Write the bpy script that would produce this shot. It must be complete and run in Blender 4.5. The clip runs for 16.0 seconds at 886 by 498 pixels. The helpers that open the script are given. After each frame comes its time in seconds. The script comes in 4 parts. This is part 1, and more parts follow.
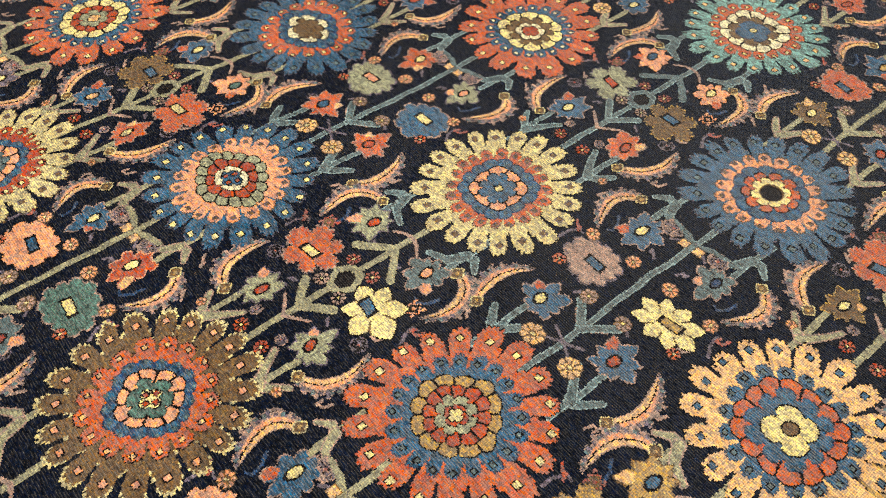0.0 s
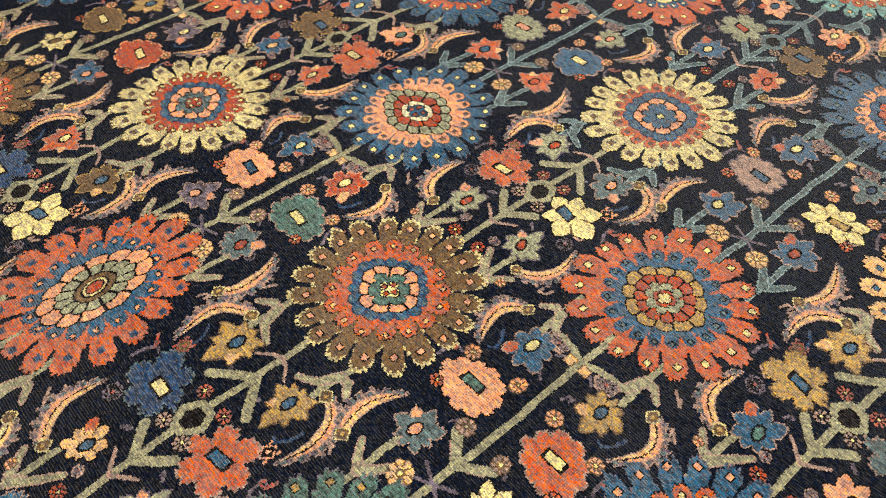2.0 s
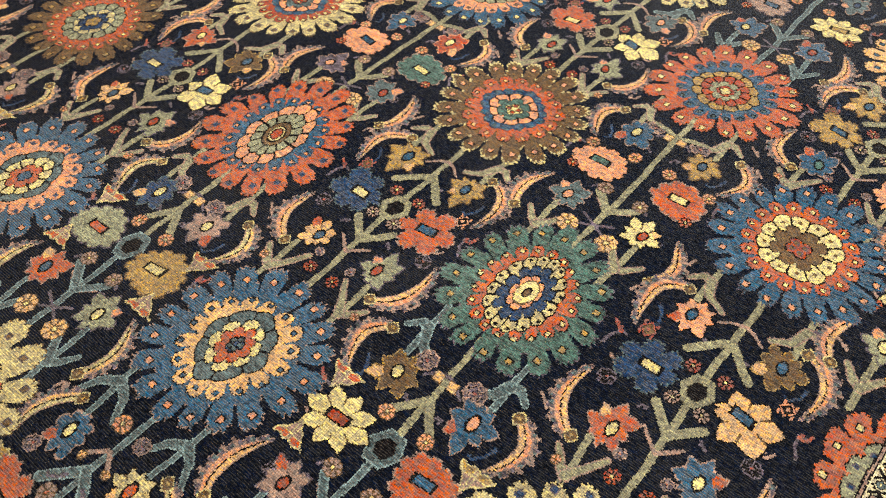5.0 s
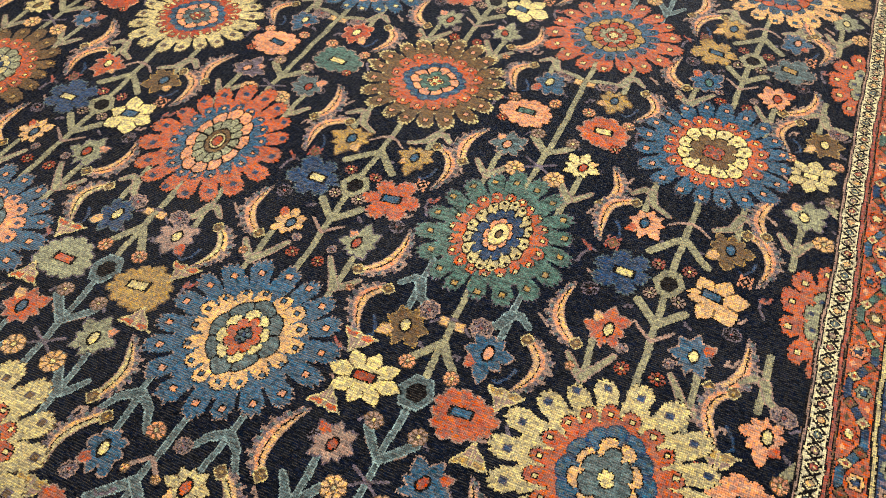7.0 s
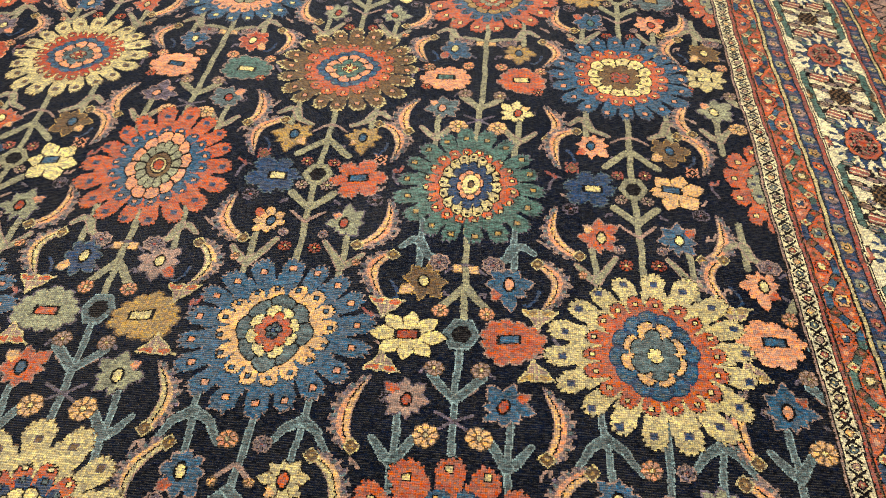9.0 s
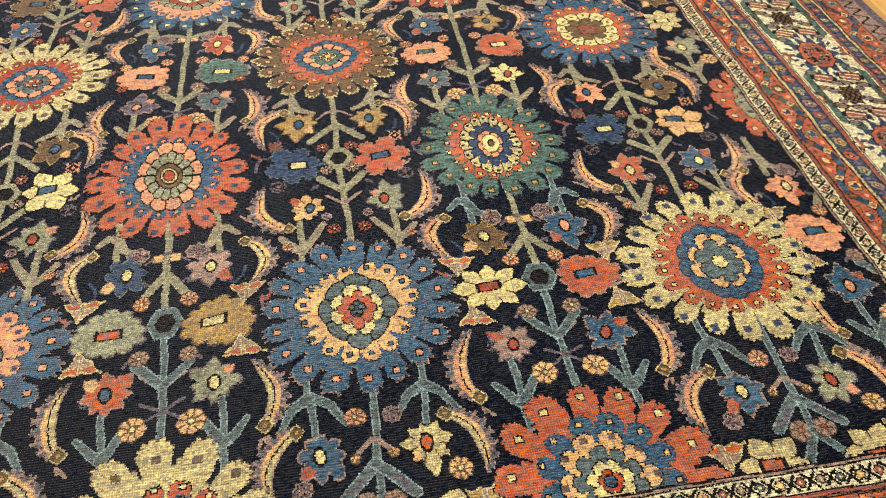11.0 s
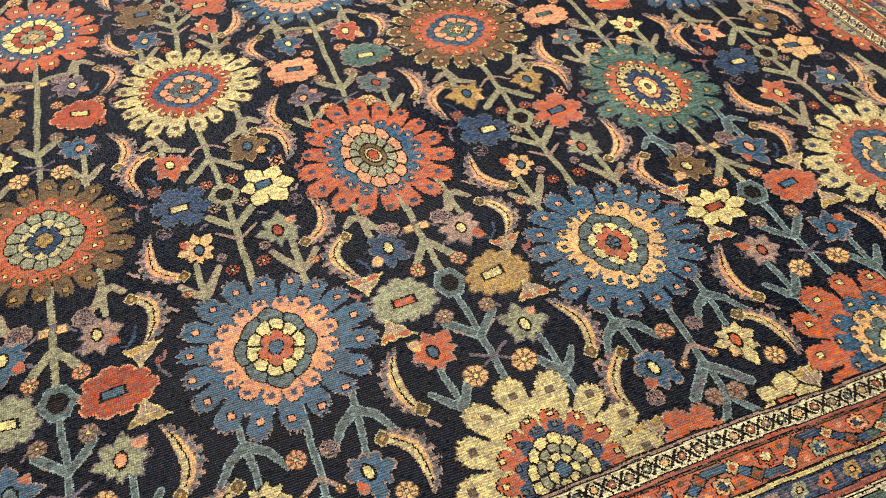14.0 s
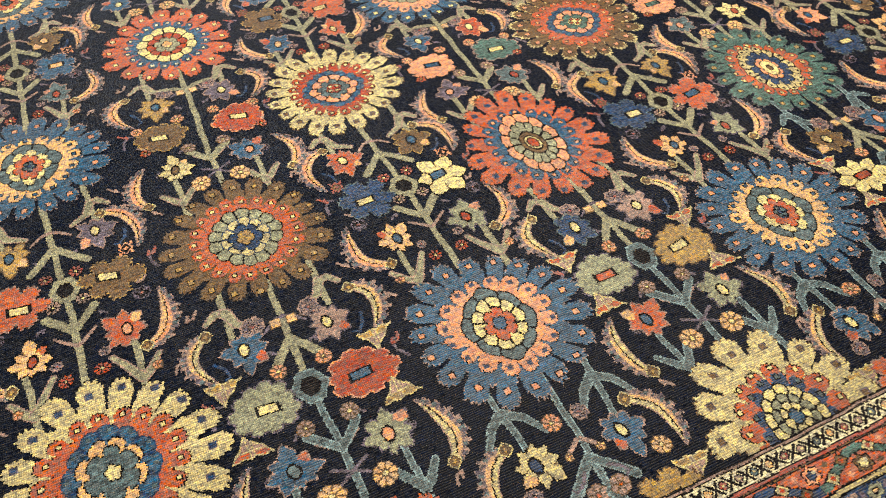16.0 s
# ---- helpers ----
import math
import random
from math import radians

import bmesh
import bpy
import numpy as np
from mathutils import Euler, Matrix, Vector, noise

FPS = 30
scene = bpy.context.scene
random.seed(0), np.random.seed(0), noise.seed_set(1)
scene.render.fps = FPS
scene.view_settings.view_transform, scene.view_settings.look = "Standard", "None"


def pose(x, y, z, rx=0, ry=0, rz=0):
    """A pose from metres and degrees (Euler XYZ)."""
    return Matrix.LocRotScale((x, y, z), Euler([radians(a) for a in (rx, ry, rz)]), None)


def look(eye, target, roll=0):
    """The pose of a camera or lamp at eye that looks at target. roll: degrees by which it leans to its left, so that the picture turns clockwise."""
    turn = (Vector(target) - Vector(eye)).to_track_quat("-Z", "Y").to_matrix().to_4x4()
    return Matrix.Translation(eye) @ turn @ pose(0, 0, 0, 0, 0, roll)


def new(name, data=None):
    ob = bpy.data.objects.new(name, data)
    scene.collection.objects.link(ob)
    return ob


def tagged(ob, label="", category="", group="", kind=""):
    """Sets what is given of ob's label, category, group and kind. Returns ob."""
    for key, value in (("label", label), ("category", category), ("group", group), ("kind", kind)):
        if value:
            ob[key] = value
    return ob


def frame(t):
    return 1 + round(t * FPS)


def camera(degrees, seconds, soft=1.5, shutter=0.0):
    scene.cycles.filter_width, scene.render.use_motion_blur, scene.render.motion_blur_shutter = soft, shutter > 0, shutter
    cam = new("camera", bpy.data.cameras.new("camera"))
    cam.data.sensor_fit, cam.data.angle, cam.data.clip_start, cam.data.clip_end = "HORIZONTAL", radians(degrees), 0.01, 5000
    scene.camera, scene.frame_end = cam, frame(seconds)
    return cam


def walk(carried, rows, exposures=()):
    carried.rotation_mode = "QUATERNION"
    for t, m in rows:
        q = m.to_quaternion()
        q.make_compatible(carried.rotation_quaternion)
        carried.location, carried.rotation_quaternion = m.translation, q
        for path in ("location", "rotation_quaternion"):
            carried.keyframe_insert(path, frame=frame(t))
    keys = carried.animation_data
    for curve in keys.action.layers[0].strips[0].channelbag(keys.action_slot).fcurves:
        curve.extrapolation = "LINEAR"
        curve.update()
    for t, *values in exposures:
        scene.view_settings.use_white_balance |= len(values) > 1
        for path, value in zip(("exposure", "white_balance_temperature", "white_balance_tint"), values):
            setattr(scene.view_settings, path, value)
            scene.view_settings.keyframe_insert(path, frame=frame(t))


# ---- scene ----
cam = camera(58.4, 16.0, 1.1)
PATH = [
    (0, (1.22, 0.384, 1.2585), (0.27, 1.206, -0.2965), 0.9),
    (0.5, (1.237, 0.245, 1.2855), (0.282, 1.076, -0.2625), 0.8),
    (1, (1.264, 0.089, 1.2885), (0.31, 0.937, -0.2515), 1.1),
    (1.5, (1.239, -0.021, 1.2645), (0.277, 0.829, -0.2685), 0.7),
    (2, (1.159, -0.114, 1.2455), (0.194, 0.745, -0.2815), 0.6),
    (2.5, (1.155, -0.24, 1.2575), (0.19, 0.63, -0.2635), 0.5),
    (3, (1.209, -0.413, 1.2585), (0.252, 0.457, -0.2675), 0.3),
    (3.5, (1.226, -0.534, 1.2555), (0.281, 0.345, -0.2725), 0.1),
    (3.7, (1.209, -0.568, 1.2465), (0.272, 0.318, -0.2815), -0.0),
    (5.8, (1.225, -0.951, 1.2945), (0.492, 0.103, -0.2385), -0.3),
    (6, (1.22, -0.965, 1.2875), (0.508, 0.107, -0.2445), -0.3),
    (6.5, (1.16, -1.003, 1.2755), (0.523, 0.131, -0.2445), -0.5),
    (7, (1.109, -1.099, 1.2825), (0.563, 0.097, -0.2235), -0.2),
    (7.5, (1.042, -1.25, 1.2885), (0.596, 0.001, -0.2075), -0.1),
    (8, (0.978, -1.3, 1.2735), (0.636, -0.005, -0.2125), 0.0),
    (8.2, (0.936, -1.289, 1.2595), (0.644, 0.021, -0.2235), -0.0),
    (10.3, (0.534, -1.475, 1.1855), (0.665, -0.086, -0.2475), 0.2),
    (10.5, (0.483, -1.463, 1.1695), (0.648, -0.079, -0.2645), 0.1),
    (11, (0.388, -1.431, 1.1675), (0.618, -0.056, -0.2665), 0.0),
    (11.5, (0.271, -1.427, 1.1855), (0.562, -0.07, -0.2555), -0.1),
    (12, (0.12, -1.449, 1.2025), (0.454, -0.106, -0.2415), -0.3),
    (12.5, (-0.009, -1.473, 1.2065), (0.364, -0.144, -0.2405), -0.6),
    (13, (-0.113, -1.435, 1.1965), (0.293, -0.126, -0.2595), -0.7),
    (13.5, (-0.199, -1.381, 1.1925), (0.241, -0.083, -0.2625), -1.0),
    (14, (-0.338, -1.39, 1.2125), (0.136, -0.109, -0.2495), -1.0),
    (14.5, (-0.51, -1.425, 1.2435), (-0.007, -0.158, -0.2205), -1.1),
    (15, (-0.635, -1.399, 1.2485), (-0.106, -0.144, -0.2155), -1.1),
    (15.5, (-0.706, -1.309, 1.2515), (-0.161, -0.063, -0.2155), -1.1),
    (16, (-0.821, -1.289, 1.2735), (-0.266, -0.051, -0.1955), -1.1),
]
walk(cam, [(t, look(eye, target, roll)) for t, eye, target, roll in PATH],
     [(0, 0.0), (3.5, 0.0), (8, 0.04), (10.5, 0.07), (13.5, 0.12), (16, 0.20)])

# ---- light: daylight from an unseen window behind the rug's far end, inferred from sheen, and two made-up overhead fills ----
world = bpy.data.worlds.new("world")
scene.world = world
world.use_nodes = True
sky = world.node_tree.nodes.new("ShaderNodeTexSky")
sky.sky_type, sky.sun_disc = "NISHITA", False
sky.sun_elevation, sky.sun_rotation = radians(38), radians(200)
world.node_tree.links.new(sky.outputs[0], world.node_tree.nodes["Background"].inputs[0])
world.node_tree.nodes["Background"].inputs[1].default_value = 0.12


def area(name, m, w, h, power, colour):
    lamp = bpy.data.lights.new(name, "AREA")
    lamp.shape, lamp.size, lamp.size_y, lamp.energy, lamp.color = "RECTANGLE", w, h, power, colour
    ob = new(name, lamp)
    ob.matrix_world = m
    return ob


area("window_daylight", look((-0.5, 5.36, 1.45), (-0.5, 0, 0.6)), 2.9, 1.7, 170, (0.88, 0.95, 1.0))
# fill lamps without fixtures, added to brighten the rug from above
area("overhead_fill", look((-0.6, 0.4, 2.70), (-0.6, 0.4, 0)), 1.2, 1.2, 54, (1.0, 0.968, 0.925))
area("overhead_fill", look((1.4, 0.4, 2.70), (1.4, 0.4, 0)), 1.2, 1.2, 54, (1.0, 0.968, 0.925))

# ---- materials ----
KX, KY = 0.0025, 0.0024      # one knot of the pile


class Nodes:
    """A short way to wire a node material."""

    def __init__(self, name):
        self.mat = bpy.data.materials.new(name)
        self.mat.use_nodes = True
        self.tree = self.mat.node_tree
        self.bsdf = self.tree.nodes["Principled BSDF"]

    def add(self, kind, *links, operation="", noise_dimensions="", data_type="", blend_type=""):
        node = self.tree.nodes.new(kind)
        if operation:
            node.operation = operation
        if noise_dimensions:
            node.noise_dimensions = noise_dimensions
        if data_type:
            node.data_type, node.blend_type = data_type, blend_type
        for socket, source in links:
            if isinstance(source, bpy.types.NodeSocket):
                self.tree.links.new(source, node.inputs[socket])
            else:
                node.inputs[socket].default_value = source
        return node

    def maths(self, op, a, b=0.0, c=0.0):
        return self.add("ShaderNodeMath", (0, a), (1, b), (2, c), operation=op).outputs[0]

    def mix(self, fac, a, b, blend="MIX"):
        return self.add("ShaderNodeMix", (0, fac), (6, a), (7, b), data_type="RGBA", blend_type=blend).outputs[2]

    def into(self, **links):
        for key, source in links.items():
            socket = self.bsdf.inputs[key.replace("_", " ").title().replace("Ior", "IOR")]
            if isinstance(source, bpy.types.NodeSocket):
                self.tree.links.new(source, socket)
            else:
                socket.default_value = source
        return self.mat


def wool(name, rgb, worn=0.5, mottle=False):
    """Knotted wool pile: ribs along the warp with groove shade in the colour, dye that differs from knot to knot and in
    bands, worn tips that show pale.
    """
    n = Nodes(name)
    at = n.add("ShaderNodeTexCoord").outputs["Object"]
    xyz = n.add("ShaderNodeSeparateXYZ", (0, at))
    knot = n.add("ShaderNodeVectorMath", (0, at), (1, (0.0043, 0.0034, 1.0)), operation="SNAP").outputs[0]
    each = n.add("ShaderNodeTexWhiteNoise", (0, knot), noise_dimensions="2D").outputs[0]
    bands = n.add("ShaderNodeMapping", (0, at), (3, (2.2, 14.0, 1.0))).outputs[0]
    abrash = n.add("ShaderNodeTexNoise", (0, bands), (2, 1.0), (3, 3.0)).outputs[0]
    fibre = n.add("ShaderNodeTexNoise", (0, at), (2, 620.0), (3, 2.0)).outputs[0]
    wide = n.add("ShaderNodeTexNoise", (0, at), (2, 2.6), (3, 4.0), (4, 0.6)).outputs[0]
    # brightness: band by band, knot by knot, fibre by fibre, and painted shade in the grooves between warps and wefts
    a = n.maths("MULTIPLY_ADD", abrash, 0.90, 0.55)
    b = n.maths("MULTIPLY_ADD", each, 1.05, 0.48)
    c = n.maths("MULTIPLY_ADD", fibre, 0.9, 0.55)
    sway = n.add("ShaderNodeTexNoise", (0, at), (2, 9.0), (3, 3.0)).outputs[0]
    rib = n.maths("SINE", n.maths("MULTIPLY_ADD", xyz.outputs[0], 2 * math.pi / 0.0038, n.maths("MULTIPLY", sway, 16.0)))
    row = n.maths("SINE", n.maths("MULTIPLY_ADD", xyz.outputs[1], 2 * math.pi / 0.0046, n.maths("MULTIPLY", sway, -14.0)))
    groove_shade = n.maths("MULTIPLY", n.maths("MULTIPLY_ADD", rib, 0.17, 1.0), n.maths("MULTIPLY_ADD", row, 0.19, 1.0))
    tone = n.maths("MULTIPLY", n.maths("MULTIPLY", n.maths("MULTIPLY", a, b), c), groove_shade)
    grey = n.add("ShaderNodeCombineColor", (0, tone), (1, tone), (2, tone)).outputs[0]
    # the dye takes unevenly, in short streaks along the weft; indigo most of all, from near black to a clear blue
    streak = n.add("ShaderNodeTexNoise", (0, n.add("ShaderNodeMapping", (0, at), (3, (34.0, 120.0, 1.0))).outputs[0]), (2, 1.0), (3, 4.0), (4, 0.65)).outputs[0]
    deep = n.add("ShaderNodeMapRange", (0, streak), (1, 0.34), (2, 0.68), (3, 0.0), (4, 1.0)).outputs[0]
    dark, clear = (0.42, (1.6, 1.85, 1.75)) if mottle else (0.66, (1.22, 1.22, 1.18))
    ground = n.mix(deep, (*(dark * v for v in rgb), 1), (*(k * v for k, v in zip(clear, rgb)), 1))
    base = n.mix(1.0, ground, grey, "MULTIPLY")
    drift = n.add("ShaderNodeTexNoise", (0, n.add("ShaderNodeMapping", (0, at), (3, (55.0, 80.0, 1.0))).outputs[0]), (2, 1.0), (3, 2.0)).outputs[0]
    hue = n.add("ShaderNodeHueSaturation", (0, n.maths("MULTIPLY_ADD", drift, 0.05, 0.475)), (1, n.maths("MULTIPLY_ADD", each, 0.5, 0.75)), (2, n.maths("MULTIPLY_ADD", drift, 0.7, 0.66)), ("Color", base))
    base = hue.outputs[0]
    # pale wefts that show as short dashes between the rows, thicker where the pile is low and at the far, hazy spot
    patch = n.add("ShaderNodeTexNoise", (0, n.add("ShaderNodeMapping", (0, at), (3, (85.0, 330.0, 1.0))).outputs[0]), (2, 1.0), (3, 3.0)).outputs[0]
    low = n.maths("MULTIPLY_ADD", wide, 0.36, 0.0)
    # first spot is worn pile; second paints window haze as extra pale dashes
    for spot, reach in (((-0.25, -0.68, 0.0), 0.85), ((0.75, 1.5, 0.0), 0.9)):
        off = n.add("ShaderNodeVectorMath", (0, at), (1, spot), operation="DISTANCE").outputs["Value"]
        low = n.maths("ADD", low, n.maths("MULTIPLY", n.maths("MAXIMUM", n.maths("SUBTRACT", 1.0, n.maths("DIVIDE", off, reach)), 0.0), 0.17))
    groove = n.add("ShaderNodeMapRange", (0, row), (1, -0.15), (2, -0.85), (3, 0.0), (4, 1.0)).outputs[0]
    bare = n.add("ShaderNodeMapRange", (0, n.maths("ADD", patch, low)), (1, 0.64), (2, 0.74), (3, 0.0), (4, worn)).outputs[0]
    fleck = n.maths("MULTIPLY", bare, n.maths("MULTIPLY_ADD", groove, 0.85, 0.15))
    much = 0.5 if max(rgb) > 0.08 else 0.36
    pale = tuple((1 - much) * v + much * w for v, w in zip(rgb, (0.50, 0.46, 0.40)))
    base = n.mix(fleck, base, (*pale, 1))
    relief = n.maths("ADD", n.maths("MULTIPLY_ADD", row, 0.9, n.maths("MULTIPLY", rib, 0.8)), n.maths("MULTIPLY_ADD", each, 0.8, n.maths("MULTIPLY", fibre, 1.6)))
    bump = n.add("ShaderNodeBump", (0, 0.55), (1, 0.0006), ("Height", relief)).outputs[0]
    return n.into(base_color=base, roughness=0.68, normal=bump, specular_ior_level=0.045, sheen_weight=0.0, sheen_roughness=0.5)


def srgb(text, k=1.0):
    v = [int(text[i : i + 2], 16) / 255 for i in (0, 2, 4)]
    return tuple(k * (a / 12.92 if a <= 0.04045 else ((a + 0.055) / 1.055) ** 2.4) for a in v)


# code letter, name, colour, wear
DYES = {}
for code, name, tint, worn in (
    ("k", "navy_wool", "060b19", 0.22), ("0", "black_brown_wool", "0f0b0e", 0.25), ("r", "brick_red_wool", "9c4b39", 0.35),
    ("o", "orange_red_wool", "ad6049", 0.35), ("p", "salmon_wool", "d39574", 0.3), ("e", "peach_wool", "d3a878", 0.3),
    ("c", "cream_wool", "bdae7f", 0.25), ("y", "pale_yellow_wool", "d3c288", 0.25), ("b", "blue_wool", "304a62", 0.6),
    ("d", "deep_blue_wool", "283752", 0.45), ("l", "blue_grey_wool", "4d575a", 0.5), ("g", "green_wool", "465a54", 0.45),
    ("G", "grey_green_wool", "8a8a70", 0.4), ("s", "sage_wool", "8b876c", 0.4), ("w", "brown_wool", "665039", 0.35),
    ("t", "tan_wool", "a18456", 0.3), ("m", "mauve_wool", "5a4c57", 0.5), ("n", "rose_grey_wool", "967c70", 0.4),
    ("T", "pale_teal_wool", "6b8580", 0.4), ("i", "ivory_wool", "d4c9a4", 0.2), ("q", "madder_rose_wool", "94564c", 0.4), ("a", "pale_blue_green_wool", "7d9090", 0.4),
):
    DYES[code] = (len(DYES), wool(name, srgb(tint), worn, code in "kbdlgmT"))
INDEX = {code: n for code, (n, _) in DYES.items()}

# ---- the rug, knot by knot ----
INNER_X, INNER_Y, FAR_X, FAR_Y, BORDER = 1.41, -0.904, -1.50, 2.62, 0.537
LEFT, FRONT = FAR_X - BORDER, INNER_Y - BORDER
NX, NY = round((INNER_X + BORDER - LEFT) / KX), round((FAR_Y + BORDER - FRONT) / KY)
gx = LEFT + (np.arange(NX) + 0.5) * KX
gy = FRONT + (np.arange(NY) + 0.5) * KY
GX, GY = (v.astype(np.float32) for v in np.meshgrid(gx, gy))
# the weaver's hand: slow drift of the drawing and uneven knots
rnd = np.random.default_rng(7)
WX = GX + 0.0022 * np.sin(9.1 * GY + 2.0 * GX) + 0.0016 * np.sin(23 * GX + 17 * GY) + 0.0012 * np.sin(61 * GY - 37 * GX)
WY = GY + 0.0022 * np.sin(8.3 * GX - 3.0 * GY) + 0.0016 * np.sin(27 * GY + 13 * GX) + 0.0012 * np.sin(57 * GX + 41 * GY)
WX += rnd.uniform(-0.0008, 0.0008, WX.shape).astype(np.float32)
WY += rnd.uniform(-0.0008, 0.0008, WY.shape).astype(np.float32)
DYE = np.zeros((NY, NX), np.uint8)
OWN = np.zeros((NY, NX), np.uint16)
PARTS = [("field", 0, "dark navy wool field with faint colour bands")]


def piece(name, parent=0, label=""):
    PARTS.append((name, parent, label))
    return len(PARTS) - 1


class Patch:
    """A rectangle of knots round a place, in coordinates of its own."""

    def __init__(self, cx, cy, hw, hh=None):
        hh = hh or hw
        i0, i1 = (int(np.clip((v - LEFT) / KX, 0, NX)) for v in (cx - hw, cx + hw))
        j0, j1 = (int(np.clip((v - FRONT) / KY, 0, NY)) for v in (cy - hh, cy + hh))
        self.cut = (slice(j0, j1), slice(i0, i1))
        self.x, self.y = WX[self.cut] - cx, WY[self.cut] - cy

    def dye(self, mask, code, owner):
        DYE[self.cut][mask] = INDEX[code]
        OWN[self.cut][mask] = owner


def wave(a):
    """A zigzag from -1 to 1."""
    return np.abs((a / math.pi) % 2 - 1) * 2 - 1


LINE = 0.0027
HUES = dict(zip("Tk0roepcybdlgGswtmniaq", ("pale teal", "navy", "black", "brick red", "orange red", "peach", "salmon", "cream", "pale yellow", "blue", "deep blue", "blue grey",
            "green", "grey green", "sage green", "brown", "tan", "mauve", "rose grey", "ivory", "pale blue green", "madder rose")))


def lobes(x, y, rx, ry, n, deep, turn=0.0, power=2.0, stepped=True):
    """Below 0 inside a ring of n petals, each stepped as knots draw it and a little unlike its neighbours."""
    th = np.arctan2(y / ry, x / rx) + turn
    r = (np.abs(x / rx) ** power + np.abs(y / ry) ** power) ** (1 / power)
    k = np.floor(th * n / (2 * math.pi))
    u = (th * n / (2 * math.pi)) % 1 * 2 - 1 + 0.10 * np.sin(k * 5.1 + rx * 90)
    v = np.abs(u)
    if stepped:
        # a crown of three points over two shoulders, then a slit
        edge = np.where(v < 0.16, 1.0, np.where(v < 0.30, 1 - 0.16 * deep, np.where(v < 0.48, 1 - 0.05 * deep, np.where(v < 0.66, 1 - 0.34 * deep, np.where(v < 0.80, 1 - 0.60 * deep, 1 - (1.60 + 0.35 * np.sin(k * 3.3 + rx * 40)) * deep)))))
        edge = edge + 0.26 * deep * np.sin(k * 7.3 + ry * 50) + 0.18 * deep * np.sin(k * 2.9 + rx * 70) * u
    else:
        edge = 1 - deep * v ** 2
    return (r - edge) * min(rx, ry)


def dots(x, y, rx, ry, n, at, size, turn=0.0):
    th = np.arctan2(y / ry, x / rx) + turn
    u = np.round(th * n / (2 * math.pi)) * 2 * math.pi / n - turn
    return np.maximum(np.abs(x - rx * at * np.cos(u)), np.abs(y - ry * at * np.sin(u))) - size


def rosette(cx, cy, rings, rx=0.186, ry=0.192, label="", oval=1.0, power=2.0):
    """Rings from the rim inwards: radius, kind (P petals, S small lobes, B blocks, O beads, R plain), count, dye, outline, spot."""
    p = Patch(cx, cy, rx * 1.1, ry * 1.1)
    drift = rnd.uniform(-0.5, 0.5)
    whole = None
    for k, (f, kind, n, code, rim, spot) in enumerate(rings):
        name = {"P": "petal_ring", "S": "lobed_ring", "B": "block_ring", "O": "bead_ring", "R": "centre_disc"}[kind]
        me = piece(name, whole or 0, HUES[code] + " " + name.replace("_", " "))
        if whole is None:
            PARTS[me] = ("rosette", 0, label)
            whole = me
        a, b = rx * f, ry * f
        bow = 2.0
        if k > 1:
            a, b, bow = a / oval, b * oval, power
        turn = 0.4 * k + drift
        inner = rings[k + 1][0] / f if k + 1 < len(rings) else 0.0
        if kind == "P":
            d = lobes(p.x, p.y, a, b, n, 0.165, turn)
            # a hairy edge, in combs of single knots
            hair = wave(np.arctan2(p.y, p.x) * n * 4.5 + 6 * np.sin(40 * p.x))
            d = d + (0.0036 if rim in "mln" else 0.0 if rim == "c" else 0.0012) * hair * (np.hypot(p.x / a, p.y / b) > 0.80)
        elif kind == "S":
            d = lobes(p.x, p.y, a, b, n, 0.135, turn, bow)
        elif kind == "R":
            d = (np.hypot(p.x / a, p.y / b) - 1) * a
        else:
            d = lobes(p.x, p.y, a, b, n, 0.08, turn, bow, False)
        # uneven drawing, petal by petal
        d = d + f * f * (0.0038 * np.sin(3 * np.arctan2(p.y, p.x) + 7 * cx) + 0.002 * np.sin(7 * np.arctan2(p.y, p.x) + 5 * cy))
        p.dye(d < (0.0052 if rim == "c" else 0), rim, me)
        p.dye(d < -LINE, code, me)
        if kind in "BO":
            th = np.arctan2(p.y / b, p.x / a) + turn
            u = np.abs((th * n / (2 * math.pi)) % 1 - 0.5) * 2
            arc = (1 - u) * math.pi * np.hypot(p.x, p.y) / n
            p.dye((d < 0) & (arc < (0.0022 if kind == "B" else 0.004)), rim, me)
        if spot:
            size = 0.0056 if kind == "P" else 0.0040
            at = 0.5 * (1 + inner) + (0.02 if kind in "PS" else 0)
            q = dots(p.x, p.y, a, b, n, at, size, turn - math.pi / n)
            if kind in "PS":
                p.dye(q < 0.0021, "0" if spot not in "0dw" else "m", me)
            p.dye(q < 0, spot, me)
    return whole


